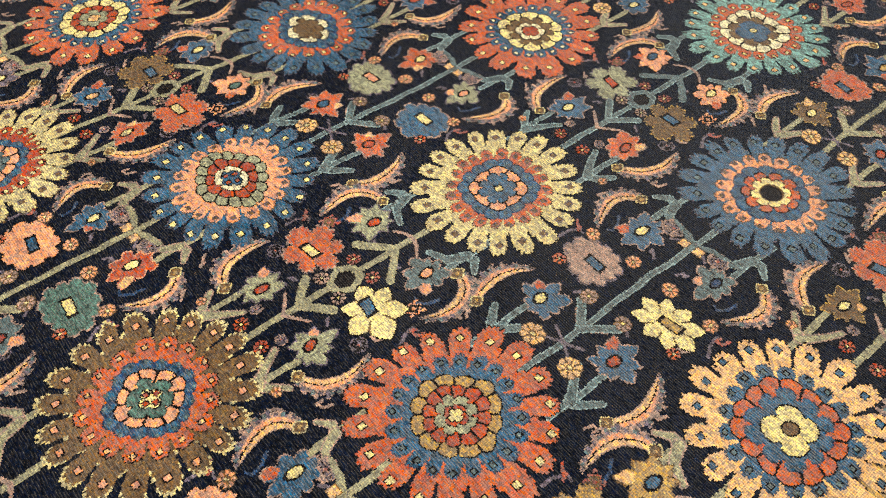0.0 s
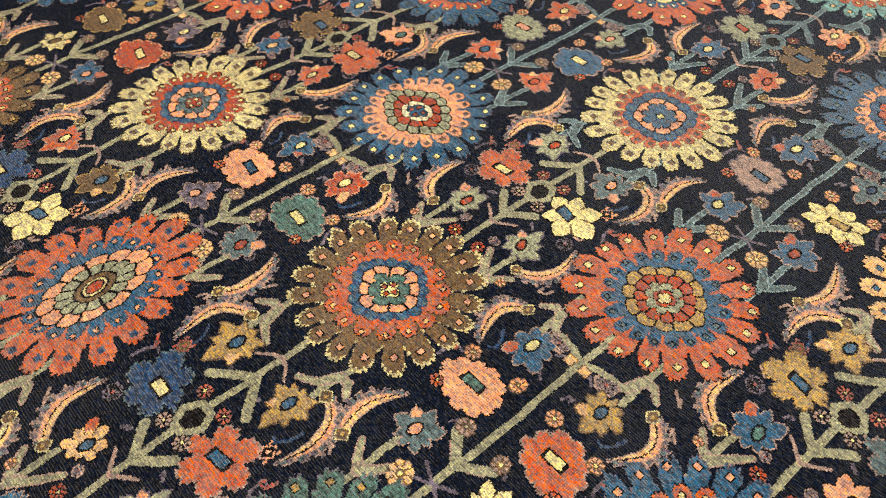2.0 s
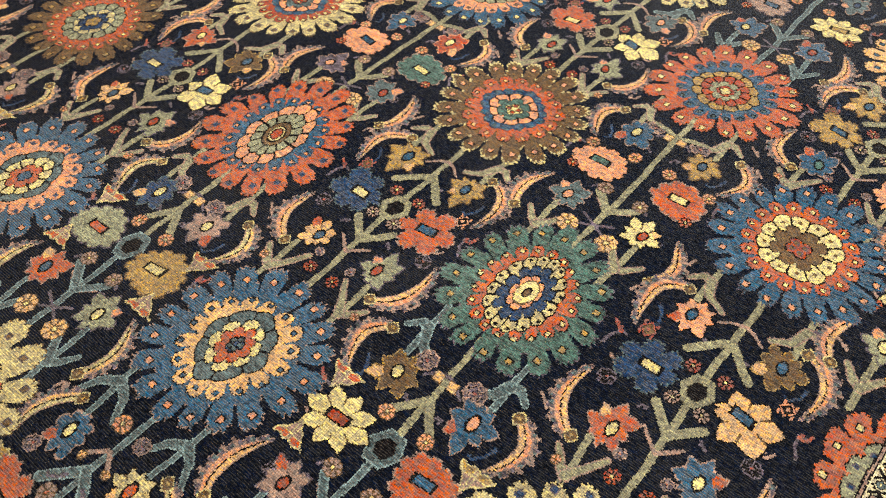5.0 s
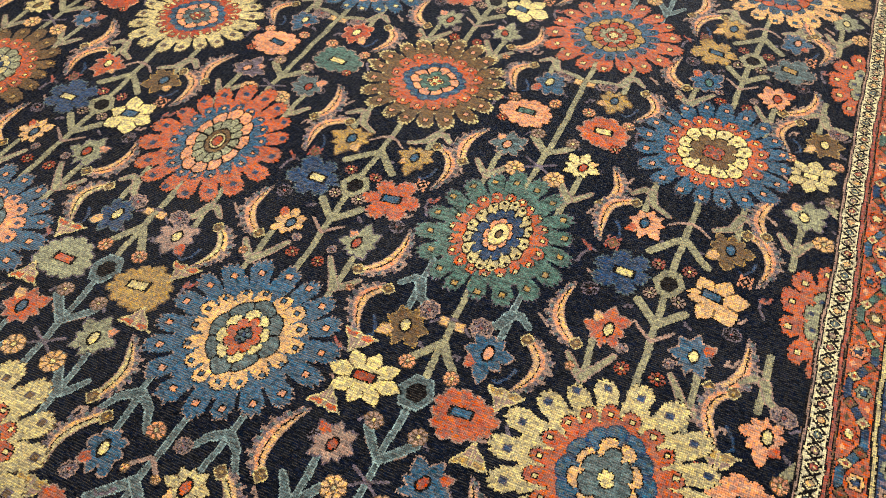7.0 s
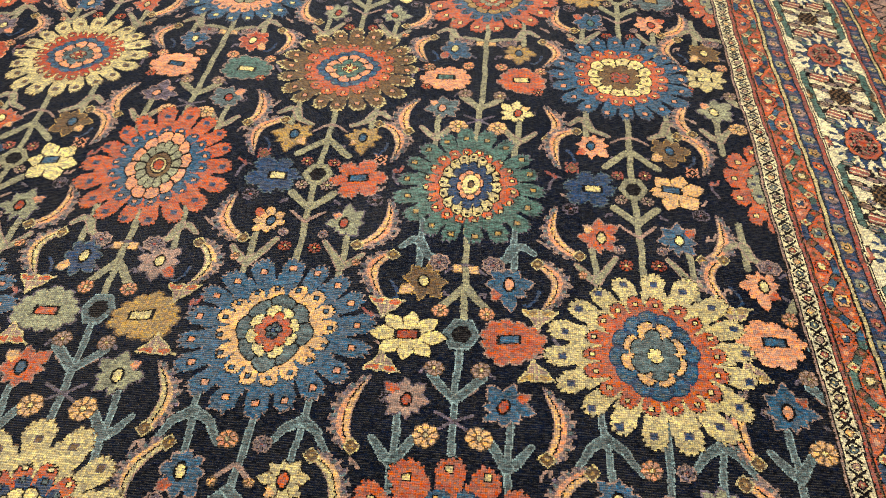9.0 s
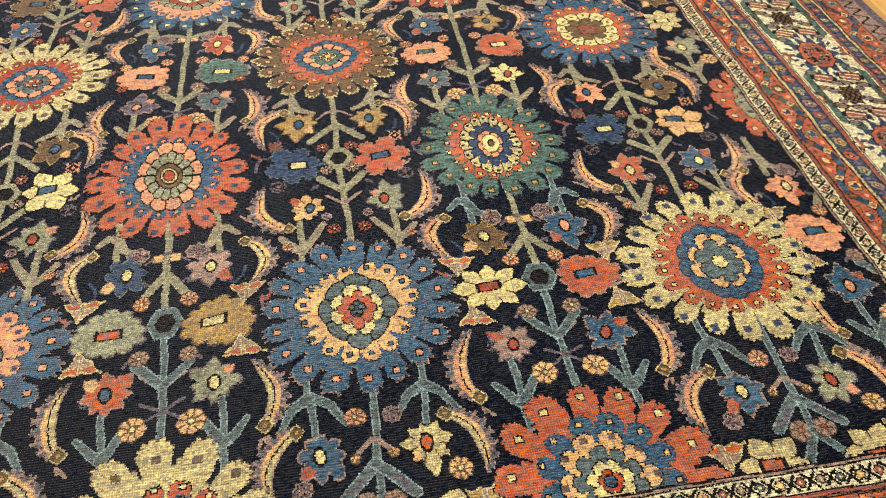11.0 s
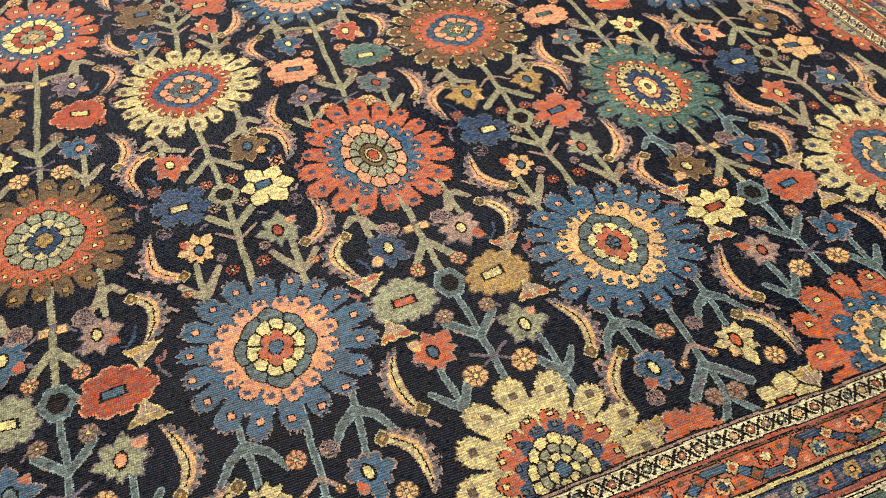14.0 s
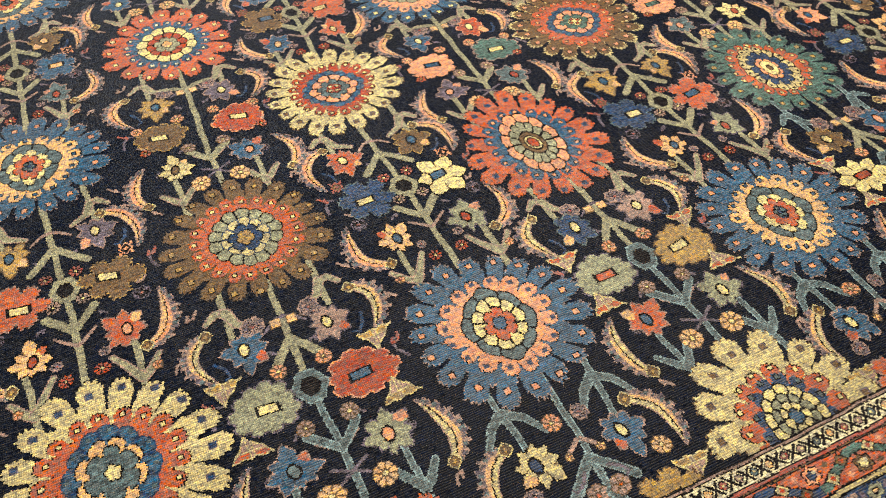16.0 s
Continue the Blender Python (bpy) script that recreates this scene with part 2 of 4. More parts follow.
def blossom(cx, cy, sx, sy, code, rim, eye, form="wide", side=1, label=""):
    """A jagged flower. wide: a rosette of petals; fan: hangs from its eye and points down; cup: stands on its eye and opens up."""
    p = Patch(cx, cy, sx * 1.35, sy * 1.35)
    me = piece("blossom" if form in ("wide", "oval") else "small_blossom", 0, label or f"{HUES[code]} wool blossom with {HUES[eye] if eye else 'no'} eye")
    x, y = p.x / sx * side, p.y / sy
    a, b, c = rnd.uniform(0, 6.28, 3)
    if form in ("wide", "oval"):
        n = int(rnd.integers(10, 13)) if form == "oval" and code not in "yce" else 8 if form == "oval" else 6
        th = np.arctan2(y, x) + math.pi / n + 0.2 * math.sin(a)
        k = np.floor(th * n / (2 * math.pi))
        v = np.abs((th * n / (2 * math.pi)) % 1 * 2 - 1)
        if code in "ycei":
            edge = 1.08 - 0.34 * v
        else:
            edge = np.where(v < 0.22, 1.04, np.where(v < 0.42, 0.96, np.where(v < 0.62, 1.0, np.where(v < 0.84, 0.86, 0.70))))
            if form == "oval":
                edge = 0.55 + 0.45 * edge + 0.03 * wave(3 * n * th)
        edge = edge * (1 + (0.06 if form == "oval" else 0.10) * np.sin(k * 4.7 + b)) + (0.10 if form == "wide" else 0.03) * np.cos(np.arctan2(y, x))
        veins = (1 - v) < 0.10
        rr = np.hypot(x, y)
        ex, ey, wx, wy = rnd.uniform(-0.12, 0.12), rnd.uniform(-0.12, 0.12), 0.27, 0.15
    else:
        flip = 1 if form == "fan" else -1
        y = y * flip
        th = np.arctan2(x + 0.08 * y, -(y - 0.33))
        v = np.abs(wave(4 * th + 0.3 * math.sin(a)))
        k = np.round(th / (math.pi / 4))
        edge = (1.34 - 0.52 * (np.abs(th) / math.pi) ** 0.8) * (1 - 0.30 * (1 - v)) * (1 + 0.12 * np.sin(k * 3.7 + b))
        edge = edge - 0.05 * (wave(16 * th + c) > 0.2)
        rr = np.hypot(x, y - 0.33)
        veins = (v < 0.12) & (np.abs(th) < 2)
        ex, ey, wx, wy = rnd.uniform(-0.15, 0.15), 0.26, 0.19, 0.27
    d = (rr - edge) * min(sx, sy)
    p.dye(d < 0.0018, rim, me)
    p.dye(d < -0.0018, code, me)
    if code in "ycei":
        p.dye((d < -0.0018) & veins & (rr > 0.45), rim if rim != "0" else "w", me)
    if form in ("fan", "cup"):
        # one petal and a corner in another dye
        odd = {"o": "e", "r": "e", "p": "o", "e": "o", "b": "o", "d": "e", "G": "p", "s": "p", "l": "p", "n": "o", "m": "p"}.get(code, "e")
        p.dye((d < -0.0018) & (np.abs(th - (0.78 if b > 3 else -0.78)) < 0.30) & (rr > 0.62), odd, me)
    if eye:
        heart = piece("eye", me, "")
        slope = rnd.uniform(-0.25, 0.25) * (x - ex)
        qx, qy = np.abs(x - ex) / wx, np.abs(y - ey - slope) / wy
        q = np.maximum(qx, qy) if form in ("wide", "oval") else np.maximum(np.maximum(qx, qy), 0.72 * (qx + qy))
        p.dye(q < 1 + 0.0036 / (min(wx, wy) * sx), "0", heart)
        p.dye(q < 1, eye, heart)
    return me


def lace(cx, cy, r, code, rim="n"):
    """A lacy dark flower head: thin curls of thread on the ground."""
    p = Patch(cx, cy, r * 1.3)
    me = piece("flower_head", 0, f"lacy {HUES[code]} flower head")
    th = np.arctan2(p.y, p.x)
    rr = np.hypot(p.x, p.y) / r / (1 - 0.14 * (0.5 + 0.5 * wave(8 * th + 40 * cx)))
    p.dye(rr < 1, rim, me)
    p.dye(rr < 0.86, code, me)
    curl = np.sin(p.x * 620 + 3 * np.sin(p.y * 300 + 9 * cx)) + np.sin(p.y * 560 + 2.5 * np.sin(p.x * 330))
    p.dye((rr < 0.86) & (np.abs(curl) < 0.42), rim, me)
    p.dye((rr < 0.80) & (curl < -1.05), "0", me)
    p.dye(rr < 0.16, "q", me)


def gem(cx, cy, r, code, rim):
    """A small outlined lozenge with hooks at its corners."""
    p = Patch(cx, cy, r * 2)
    me = piece("lozenge", 0, "")
    q = np.abs(p.x) + 0.85 * np.abs(p.y)
    p.dye((np.abs(np.abs(p.x) - r * 0.75) < 0.0026) & (np.abs(np.abs(p.y) - r * 0.8) < 0.005), rim, me)
    p.dye(q < r, rim, me)
    p.dye(q < r - 0.0036, code, me)
    p.dye(q < r * 0.30, rim, me)


def rounded(cx, cy, r, code, rim, eye, n=8):
    """A little round flower head with a ring of petals."""
    p = Patch(cx, cy, r * 1.3)
    me = piece("flower_head", 0, f"small round {HUES[code]} flower head")
    d = lobes(p.x, p.y, r, r, n, 0.12, 0.3, 2.0, False)
    p.dye(d < 0, rim, me)
    p.dye(d < -LINE * 0.7, code, me)
    th = np.arctan2(p.y, p.x) + 0.3
    u = 1 - np.abs((th * n / (2 * math.pi)) % 1 - 0.5) * 2
    rr = np.hypot(p.x, p.y)
    p.dye((d < -LINE * 0.7) & (u * math.pi * rr / n < 0.0016) & (rr > 0.35 * r), rim, me)
    p.dye(rr < 0.32 * r, rim, me)
    p.dye(rr < 0.17 * r, eye, me)


def stroke(points, width, code, owner, rim="", taper=0.0):
    """A band along straight pieces."""
    xs, ys = zip(*points)
    cx, cy = (min(xs) + max(xs)) / 2, (min(ys) + max(ys)) / 2
    p = Patch(cx, cy, (max(xs) - min(xs)) / 2 + 3 * width, (max(ys) - min(ys)) / 2 + 3 * width)
    best = np.full(p.x.shape, 9.0, np.float32)
    for n, ((ax, ay), (bx, by)) in enumerate(zip(points, points[1:])):
        vx, vy = bx - ax, by - ay
        px, py = p.x + cx - ax, p.y + cy - ay
        t = np.clip((px * vx + py * vy) / (vx * vx + vy * vy + 1e-9), 0, 1)
        best = np.minimum(best, np.hypot(px - t * vx, py - t * vy) + taper * width * (n + t) / (len(points) - 1))
    if rim:
        p.dye(best < width, rim, owner)
        p.dye(best < width - LINE, code, owner)
    else:
        p.dye(best < width, code, owner)


def horn(head, mid, tail, skin, fringe, out):
    """A curled leaf: a knob, a pale tapering body with a dark spine, and a ragged fringe on its outer side."""
    ts = np.linspace(0, 1, 26)
    ctrl = [2 * m - 0.5 * (h + t) for h, m, t in zip(head, mid, tail)]
    line = [tuple((1 - t) ** 2 * h + 2 * t * (1 - t) * c + t * t * e for h, c, e in zip(head, ctrl, tail)) for t in ts]
    xs, ys = zip(*line)
    cx, cy = (min(xs) + max(xs)) / 2, (min(ys) + max(ys)) / 2
    p = Patch(cx, cy, (max(xs) - min(xs)) / 2 + 0.035, (max(ys) - min(ys)) / 2 + 0.035)
    best = np.full(p.x.shape, 9.0, np.float32)
    along, side = np.zeros_like(best), np.zeros_like(best)
    for n, (x, y) in enumerate(line):
        dx, dy = p.x + cx - x, p.y + cy - y
        d = np.hypot(dx, dy)
        near = d < best
        a, b = line[max(n - 1, 0)], line[min(n + 1, 25)]
        tx, ty = b[0] - a[0], b[1] - a[1]
        s = (dx * ty - dy * tx) / (math.hypot(tx, ty) + 1e-9) * out
        best, along, side = np.where(near, d, best), np.where(near, ts[n], along), np.where(near, s, side)
    me = piece("horn_leaf", 0, f"curled {HUES[skin]} leaf with mauve fringe")
    kx, ky = p.x + cx - head[0], p.y + cy - head[1]
    q = np.abs(kx) + 0.9 * np.abs(ky) + 0.3 * np.maximum(np.abs(kx), np.abs(ky))
    best = np.where((along < 0.02) & (q > 0.018), 9.0, best)
    wide = 0.0148 * np.sin(math.pi * np.clip(along * 0.82 + 0.16, 0, 1)) ** 0.7
    rag = 0.0145 * (0.5 + 0.5 * wave(along * 46)) * np.sqrt(np.clip(np.sin(math.pi * along), 0, 1))
    p.dye((side > 0) & (best < wide + 0.005 + rag), "n", me)
    p.dye((side > 0) & (best < wide + 0.003 + rag), fringe, me)
    tooth = np.floor(along * 30 + 0.2 * side / 0.01)
    p.dye((side > 0) & (best < wide + 0.002 + rag) & (tooth % 3 == 1), "l", me)
    p.dye((side > 0) & (best < wide + 0.002 + rag) & (tooth % 3 == 2), "n", me)
    p.dye((best < wide) & (side > -wide * 0.75), "n", me)
    p.dye((best < wide - 0.0028) & (side > -wide * 0.75 + 0.0024), skin, me)
    p.dye((np.abs(side - 0.0022 + 0.0010 * wave(along * 60)) < 0.0014) & (best < wide) & (along < 0.93) & (along > 0.08), "0", me)
    p.dye((side > 0.0042) & (best < wide - 0.002), "e" if skin != "e" else "p", me)
    knob = piece("knob", me, "brown knob with a cream rim")
    p.dye(q < 0.0200, "c", knob)
    p.dye(q < 0.0160, "w", knob)
    p.dye(q < 0.0060, "t", knob)


def wedge(cx, cy, flip, k=1.0):
    """A small triangle with a pale rim, parted in three."""
    p = Patch(cx, cy, 0.04)
    me = piece("triangle", 0, "")
    x, y = p.x / k, p.y * flip / k
    d = np.maximum(np.abs(x + 0.15 * y) * 0.8 + y * 0.62 - 0.0185, -y - 0.017) + 0.0018 * np.sin(260 * x) 
    p.dye(d < 0.001, "c", me)
    p.dye(d < -0.0022, "n", me)
    p.dye((d < -0.0022) & (y < -0.002) & (np.abs(x) > 0.004), "t" if rnd.random() < 0.5 else "o", me)
    p.dye((d < -0.0022) & ((np.abs(np.abs(x) - 0.0035) < 0.0013) | (np.abs(y + 0.002) < 0.0013)), "c", me)


TENDRILS = piece("tendril", 0, "faint mauve and blue tendrils between the flowers")


def sprig(x, y, dx, dy, code):
    """A faint ragged tendril that curls at its end."""
    stroke([(x, y), (x + 0.5 * dx - 0.12 * dy, y + 0.5 * dy + 0.12 * dx), (x + dx, y + dy), (x + dx + 0.25 * dy, y + dy - 0.25 * dx)], 0.0036, code, TENDRILS, "", 0.35)


SHADES = {"b": "n", "d": "l", "l": "n", "g": "n", "G": "m", "m": "n", "n": "m", "w": "t", "t": "w", "o": "n", "r": "p"}


def twig_of(at, s, root, hub, tip, ends, leaf):
    """A forked twig: a trunk off the rosette and two bowed leaves."""
    twig = piece("twig", 0, "")
    stroke([at(s * root[0], root[1]), at(s * hub[0], hub[1]), at(s * tip[0], tip[1])], 0.0068, leaf, twig, "a" if leaf == "l" else "")
    for (mx, my), (ex, ey) in ends:
        blade = piece("leaf", twig, "")
        stroke([at(s * hub[0], hub[1]), at(s * mx, my), at(s * ex, ey)], 0.0125, leaf, blade, "n" if leaf == "s" else "a", 0.45)


def spray(x0, y0, x1, y1, flowers, tall, stem="s", leaf="s", skin="e", heads=("p", "n")):
    """All that hangs between a rosette and the next one in its column: stem, twigs, six blossoms, flower heads, horned leaves."""
    gap = (y0 - y1) / 0.9

    def at(x, y):
        return x0 + x + (x1 - x0) * (-y / 0.9), y0 + y * gap

    low_leaf = "l" if not tall and y0 < 0.4 else stem
    stalk = piece("stem", 0, f"{HUES[stem]} stem with forked twigs")
    stroke([at(0, -0.15), at(0, -0.44)], 0.0070, stem, stalk, "a" if stem == "l" else "", 0.0)
    lower = "l" if low_leaf == "l" and stem == "s" and not tall else stem
    stroke([at(0, -0.44), at(0, -0.76)], 0.0070, lower, stalk, "a" if lower == "l" else "", 0.0)
    for s in (-1, 1):
        twig_of(at, s, (0.100, -0.13), (0.100, -0.195), (0.100, -0.262), (((0.118, -0.190), (0.140, -0.212)), ((0.085, -0.232), (0.050, -0.252))), leaf)
        twig_of(at, s, (0.098, -0.78), (0.098, -0.725), (0.100, -0.635), (((0.114, -0.715), (0.138, -0.682)), ((0.084, -0.705), (0.054, -0.655))), low_leaf)
        j = rnd.uniform(-0.006, 0.006)
        if tall:
            horn(at(s * 0.118 + j, -0.240), at(s * 0.172 + j, -0.284), at(s * 0.164, -0.374), skin, "m", s * -1)
            horn(at(s * 0.124 + j, -0.655), at(s * 0.175 + j, -0.604), at(s * 0.172, -0.518), skin, "m", s)
        else:
            horn(at(s * 0.152 + j, -0.240), at(s * 0.188 + j, -0.292), at(s * 0.156, -0.366), skin, "m", s * -1)
            horn(at(s * 0.168 + j, -0.704), at(s * 0.188 + j, -0.636), at(s * 0.158, -0.562), skin, "m", s)
        # threads and dark little heads that fill the ground
        stroke([at(0, -0.252), at(s * 0.020, -0.258), at(s * 0.042, -0.278)], 0.0048, "n" if tall else "m", TENDRILS, "", 0.4)
        stroke([at(0, -0.596), at(s * 0.040, -0.562)], 0.0046, "n", TENDRILS, "", 0.3)
        sprig(*at(s * 0.150, -0.315), s * -0.020, -0.040, "d")
        sprig(*at(s * 0.190, -0.455), s * -0.016, 0.045, "m")
        for dx, dy, ex, ey, code in ((0.150, -0.165, 0.022, -0.030, "n"), (0.196, -0.395, -0.020, -0.028, "q"), (0.028, -0.345, 0.016, 0.022, "m"), (0.160, -0.470, -0.018, -0.020, "n"), (0.068, -0.536, -0.014, 0.016, "m"), (0.152, -0.745, 0.018, 0.026, "n")):
            x, y = at(s * dx, dy)
            stroke([(x, y), (x + 0.6 * s * ex - 0.2 * ey, y + 0.6 * ey), (x + s * ex, y + 0.7 * ey), (x + 0.8 * s * ex, y + 0.3 * ey)], 0.0029, code, TENDRILS)
        if tall:
            gem(*at(s * 0.139, -0.374), 0.0165, "w" if s < 0 else "0", "q" if s < 0 else "p")
            lace(*at(s * 0.143, -0.516), 0.0190, "0", "m")
            lace(*at(s * 0.044, -0.632), 0.0125, "m")
            rounded(*at(s * 0.128, -0.708), 0.0110, "p", "w", "r", 5)
        else:
            lace(*at(s * 0.058, -0.252), 0.0250, "m")
            lace(*at(s * 0.128, -0.600), 0.0130, "0", "m")
            stroke([at(s * 0.034, -0.622), at(0, -0.640), at(s * 0.030, -0.658)], 0.0034, "m", TENDRILS, "", 0.2)
    plain = not tall and y0 > 0.4
    apex, low, reach = (-0.305, -0.556, 0.060) if tall else (-0.310, -0.592, 0.043)
    for s in (-1, 1):
        if plain:
            stroke([at(0, -0.262), at(s * 0.030, -0.240), at(s * 0.066, -0.232)], 0.0088, stem, stalk, "", 0.4)
        else:
            stroke([at(0, apex), at(s * reach, apex - 0.062)], 0.0084, stem, stalk, "", -0.1)
        stroke([at(0, low), at(s * 0.047, low + 0.052)], 0.0086, lower, stalk, "a" if lower == "l" else "", -0.1)
    p = Patch(*at(0, -0.440), 0.05)
    ring = np.maximum(np.abs(p.x) * 0.95 + 0.5 * np.abs(p.y), np.abs(p.y) * 0.95)
    if not plain:
        p.dye(ring < 0.034, lower, stalk)
        p.dye(ring < 0.0195, "0", stalk)
        if lower == "l":
            p.dye(np.abs(ring - 0.0335) < 0.0015, "a", stalk)
    places = ((0.088, -0.306), (0.092, -0.446), (0.087, -0.584)) if tall else ((0.086, -0.318), (0.097, -0.450), (0.090, -0.584))
    sizes = ((0.046, 0.049), (0.061, 0.061), (0.042, 0.047)) if tall else ((0.044, 0.048), (0.065, 0.056), (0.046, 0.045))
    for n in range(6):
        s, row = (-1, 1)[n % 2], n // 2
        code, eye = flowers[2 * n], flowers[2 * n + 1]
        (x, y), (sx, sy) = places[row], sizes[row]
        grow = rnd.uniform(0.94, 1.06)
        blossom(*at(s * x + rnd.uniform(-0.004, 0.004), y + rnd.uniform(-0.004, 0.004)), sx * grow, sy * grow, code, SHADES.get(code, "0"), eye, ("fan", "wide" if tall else "oval", "cup")[row], s)
    spots = ((0.031, -0.394), (0.030, -0.478), (0.033, -0.674)) if tall else ((0.045, -0.384), (0.043, -0.522), (0.048, -0.671))
    for n, (x, y) in enumerate(spots):
        for s in (-1, 1):
            size = 0.0165 if tall else (0.0175, 0.0185, 0.0250)[n]
            rounded(*at(s * x, y), size, ("q", "n", "r")[n] if tall else (heads[n % 2] if n < 2 else "e"), "0" if tall else "w", "y")
    if not tall:
        for s in (-1, 1):
            if y0 < 0.4:
                wedge(*at(s * 0.152, -0.382), -1)
                wedge(*at(s * 0.143, -0.523), 1)
            else:
                rounded(*at(s * 0.150, -0.395), 0.0165, "p", "w", "y", 8)
                rounded(*at(s * 0.146, -0.498), 0.0150, "o", "0", "y", 6)
            q = Patch(*at(s * 0.017, -0.265), 0.03)
            star = np.hypot(q.x, q.y) / (1 - 0.35 * (0.5 + 0.5 * wave(4 * np.arctan2(q.y, q.x))))
            q.dye(star < 0.0150, "w", stalk)
            q.dye(star < 0.0125, "e", stalk)


def foot(x0, y0, flowers, left="c", right="c", stem="l", skin="e"):
    """What grows below the last rosette of a column, cut off by the guard stripe."""

    def at(x, y):
        return x0 + x, y0 + y

    stalk = piece("stem", 0, "blue grey stem with pale outlines")
    stroke([at(0.012, -0.14), at(0, -0.40)], 0.0068, stem, stalk, "a")
    for s in (-1, 1):
        stroke([at(0, -0.326), at(s * 0.058, -0.384)], 0.0100, stem, stalk, "a")
        stroke([at(0, -0.395), at(s * 0.036, -0.450)], 0.0078, stem, stalk, "a")
        stroke([at(s * 0.004, -0.285), at(s * 0.030, -0.308)], 0.0044, "n", TENDRILS)
        rounded(*at(s * 0.031, -0.313), 0.0095, "e", "w", "p", 5)
        twig = piece("twig", 0, "")
        stroke([at(s * 0.105, -0.13), at(s * 0.088, -0.29)], 0.0066, stem, twig, "a")
        for dx, dy, bend in ((-0.058, -0.062, 0.006), (0.052, -0.058, -0.006)):
            blade = piece("leaf", twig, "")
            hub = at(s * 0.098, -0.185)
            stroke([hub, (hub[0] + s * dx * 0.55, hub[1] + dy * 0.35), (hub[0] + s * dx, hub[1] + dy)], 0.0115, stem, blade, "a", 0.5)
        horn(at(s * 0.125, -0.252), at(s * 0.170, -0.297), at(s * 0.170, -0.366), skin, "m", s * -1)
        wedge(*at(s * 0.160, -0.412), -1, 1.05)
        if s < 0:
            rounded(*at(-0.024, -0.238), 0.0190, "p", "w", "y", 8)
            lace(*at(-0.122, -0.356), 0.0190, "m")
        else:
            lace(*at(0.034, -0.240), 0.0180, "m")
            rounded(*at(0.131, -0.355), 0.0200, "e", "w", "y", 8)
        rounded(*at(s * 0.022, -0.392), 0.0200, "n", "w", "o", 6)
        code, eye = flowers[1 + s], flowers[2 + s]
        blossom(*at(s * 0.086, -0.314), 0.042, 0.046, code, SHADES.get(code, "0"), eye, "fan", s)
        code = left if s < 0 else right
        blossom(*at(s * 0.088, -0.446), 0.062, 0.054, code, SHADES.get(code, "0"), "b" if code == "o" else "o", "wide", s)
        # paired little leaves under the fork
        sprig(*at(s * 0.022, -0.350), s * 0.026, -0.024, "m")


def rings(text):
    """radius:kind:count:dye:outline:spot, from the rim inwards"""
    out = []
    for item in text.split():
        f, kind, n, code, rim, *spot = item.split(":")
        out.append((float(f), kind, int(n), code, rim, spot[0] if spot else ""))
    return out


CREAM = rings("1:P:20:c:w:w .64:S:20:r:0:y .47:O:14:b:d:l .37:B:10:p:0 .25:S:8:l:0 .13:S:4:r:0:c")
OLIVE = rings("1:P:20:w:c:p .66:S:16:o:0:e .46:O:16:b:d:l .35:B:10:p:0 .24:S:6:g:0 .12:S:4:y:0:r")
SKYRED = rings("1:P:20:b:m:p .68:S:18:o:0:y .46:B:12:y:0:w .30:S:8:w:0 .14:S:4:r:0:w")
RED = rings("1:P:18:o:0:d .66:S:18:b:d:p .50:B:12:p:0 .36:B:14:G:0 .20:R:1:w:0 .13:R:1:c:0 .09:R:1:r:0")
GREEN = rings("1:P:18:g:m:t .64:S:20:o:0:y .49:B:16:c:0:0 .36:S:12:d:0 .22:S:8:p:0 .15:R:1:y:w .06:R:1:w:0")
BLUE = rings("1:P:18:b:n:p .64:S:16:e:0:b .46:B:8:l:0 .33:S:8:y:0 .24:S:8:o:0 .11:S:5:d:0:l")
BLUE_SALMON = rings("1:P:18:b:n:p .66:S:16:p:0:d .46:B:8:l:0 .34:B:10:y:0 .22:S:6:o:0 .10:S:4:b:0")
CREAM_LARGE = rings("1:P:18:c:0:d .68:S:18:o:0:y .47:O:12:b:d:l .35:S:8:e:0 .27:S:6:l:0 .09:S:5:y:0")
RED_YELLOW = rings("1:P:14:o:0:y .66:S:13:b:d:e .48:S:10:e:0:w .34:S:9:l:0 .22:S:7:y:0 .12:S:5:r:0 .06:R:1:b:0")
TAN = rings("1:P:14:c:w:w .60:S:14:o:0:y .46:S:12:d:b:l .36:B:12:y:0 .26:B:10:G:0 .17:B:7:y:0 .09:S:4:b:0")
BROWN = rings("1:P:20:w:0:t .70:S:20:o:w:y .47:B:14:G:0 .31:B:10:c:d .22:S:6:d:0 .12:S:5:t:0")
RED_BLUE = rings("1:P:18:o:0:y .66:S:20:b:d:l .48:B:12:t:0 .36:B:12:r:0 .24:S:8:G:0 .14:S:4:r:0 .09:S:4:y:0")
RED_CREAM = rings("1:P:16:o:0:y .66:S:20:b:d:i .48:B:12:y:0 .33:B:10:r:0 .22:S:6:G:0 .10:S:4:e:0")
PEACH = rings("1:P:18:e:0:b .66:S:18:b:d:l .50:B:14:o:0 .38:S:10:b:d .24:S:4:y:0 .08:R:1:w:0")
CREAM_BLUE = rings("1:P:20:c:0:w .63:S:20:o:w:w .44:B:14:b:d:l .32:B:8:p:0 .23:S:8:b:0 .06:S:4:y:0")
BLUE_OLIVE = rings("1:P:20:b:m:y .70:S:20:p:w:w .49:B:16:G:0 .35:B:10:r:0 .22:S:4:i:0 .14:S:4:b:0:r")
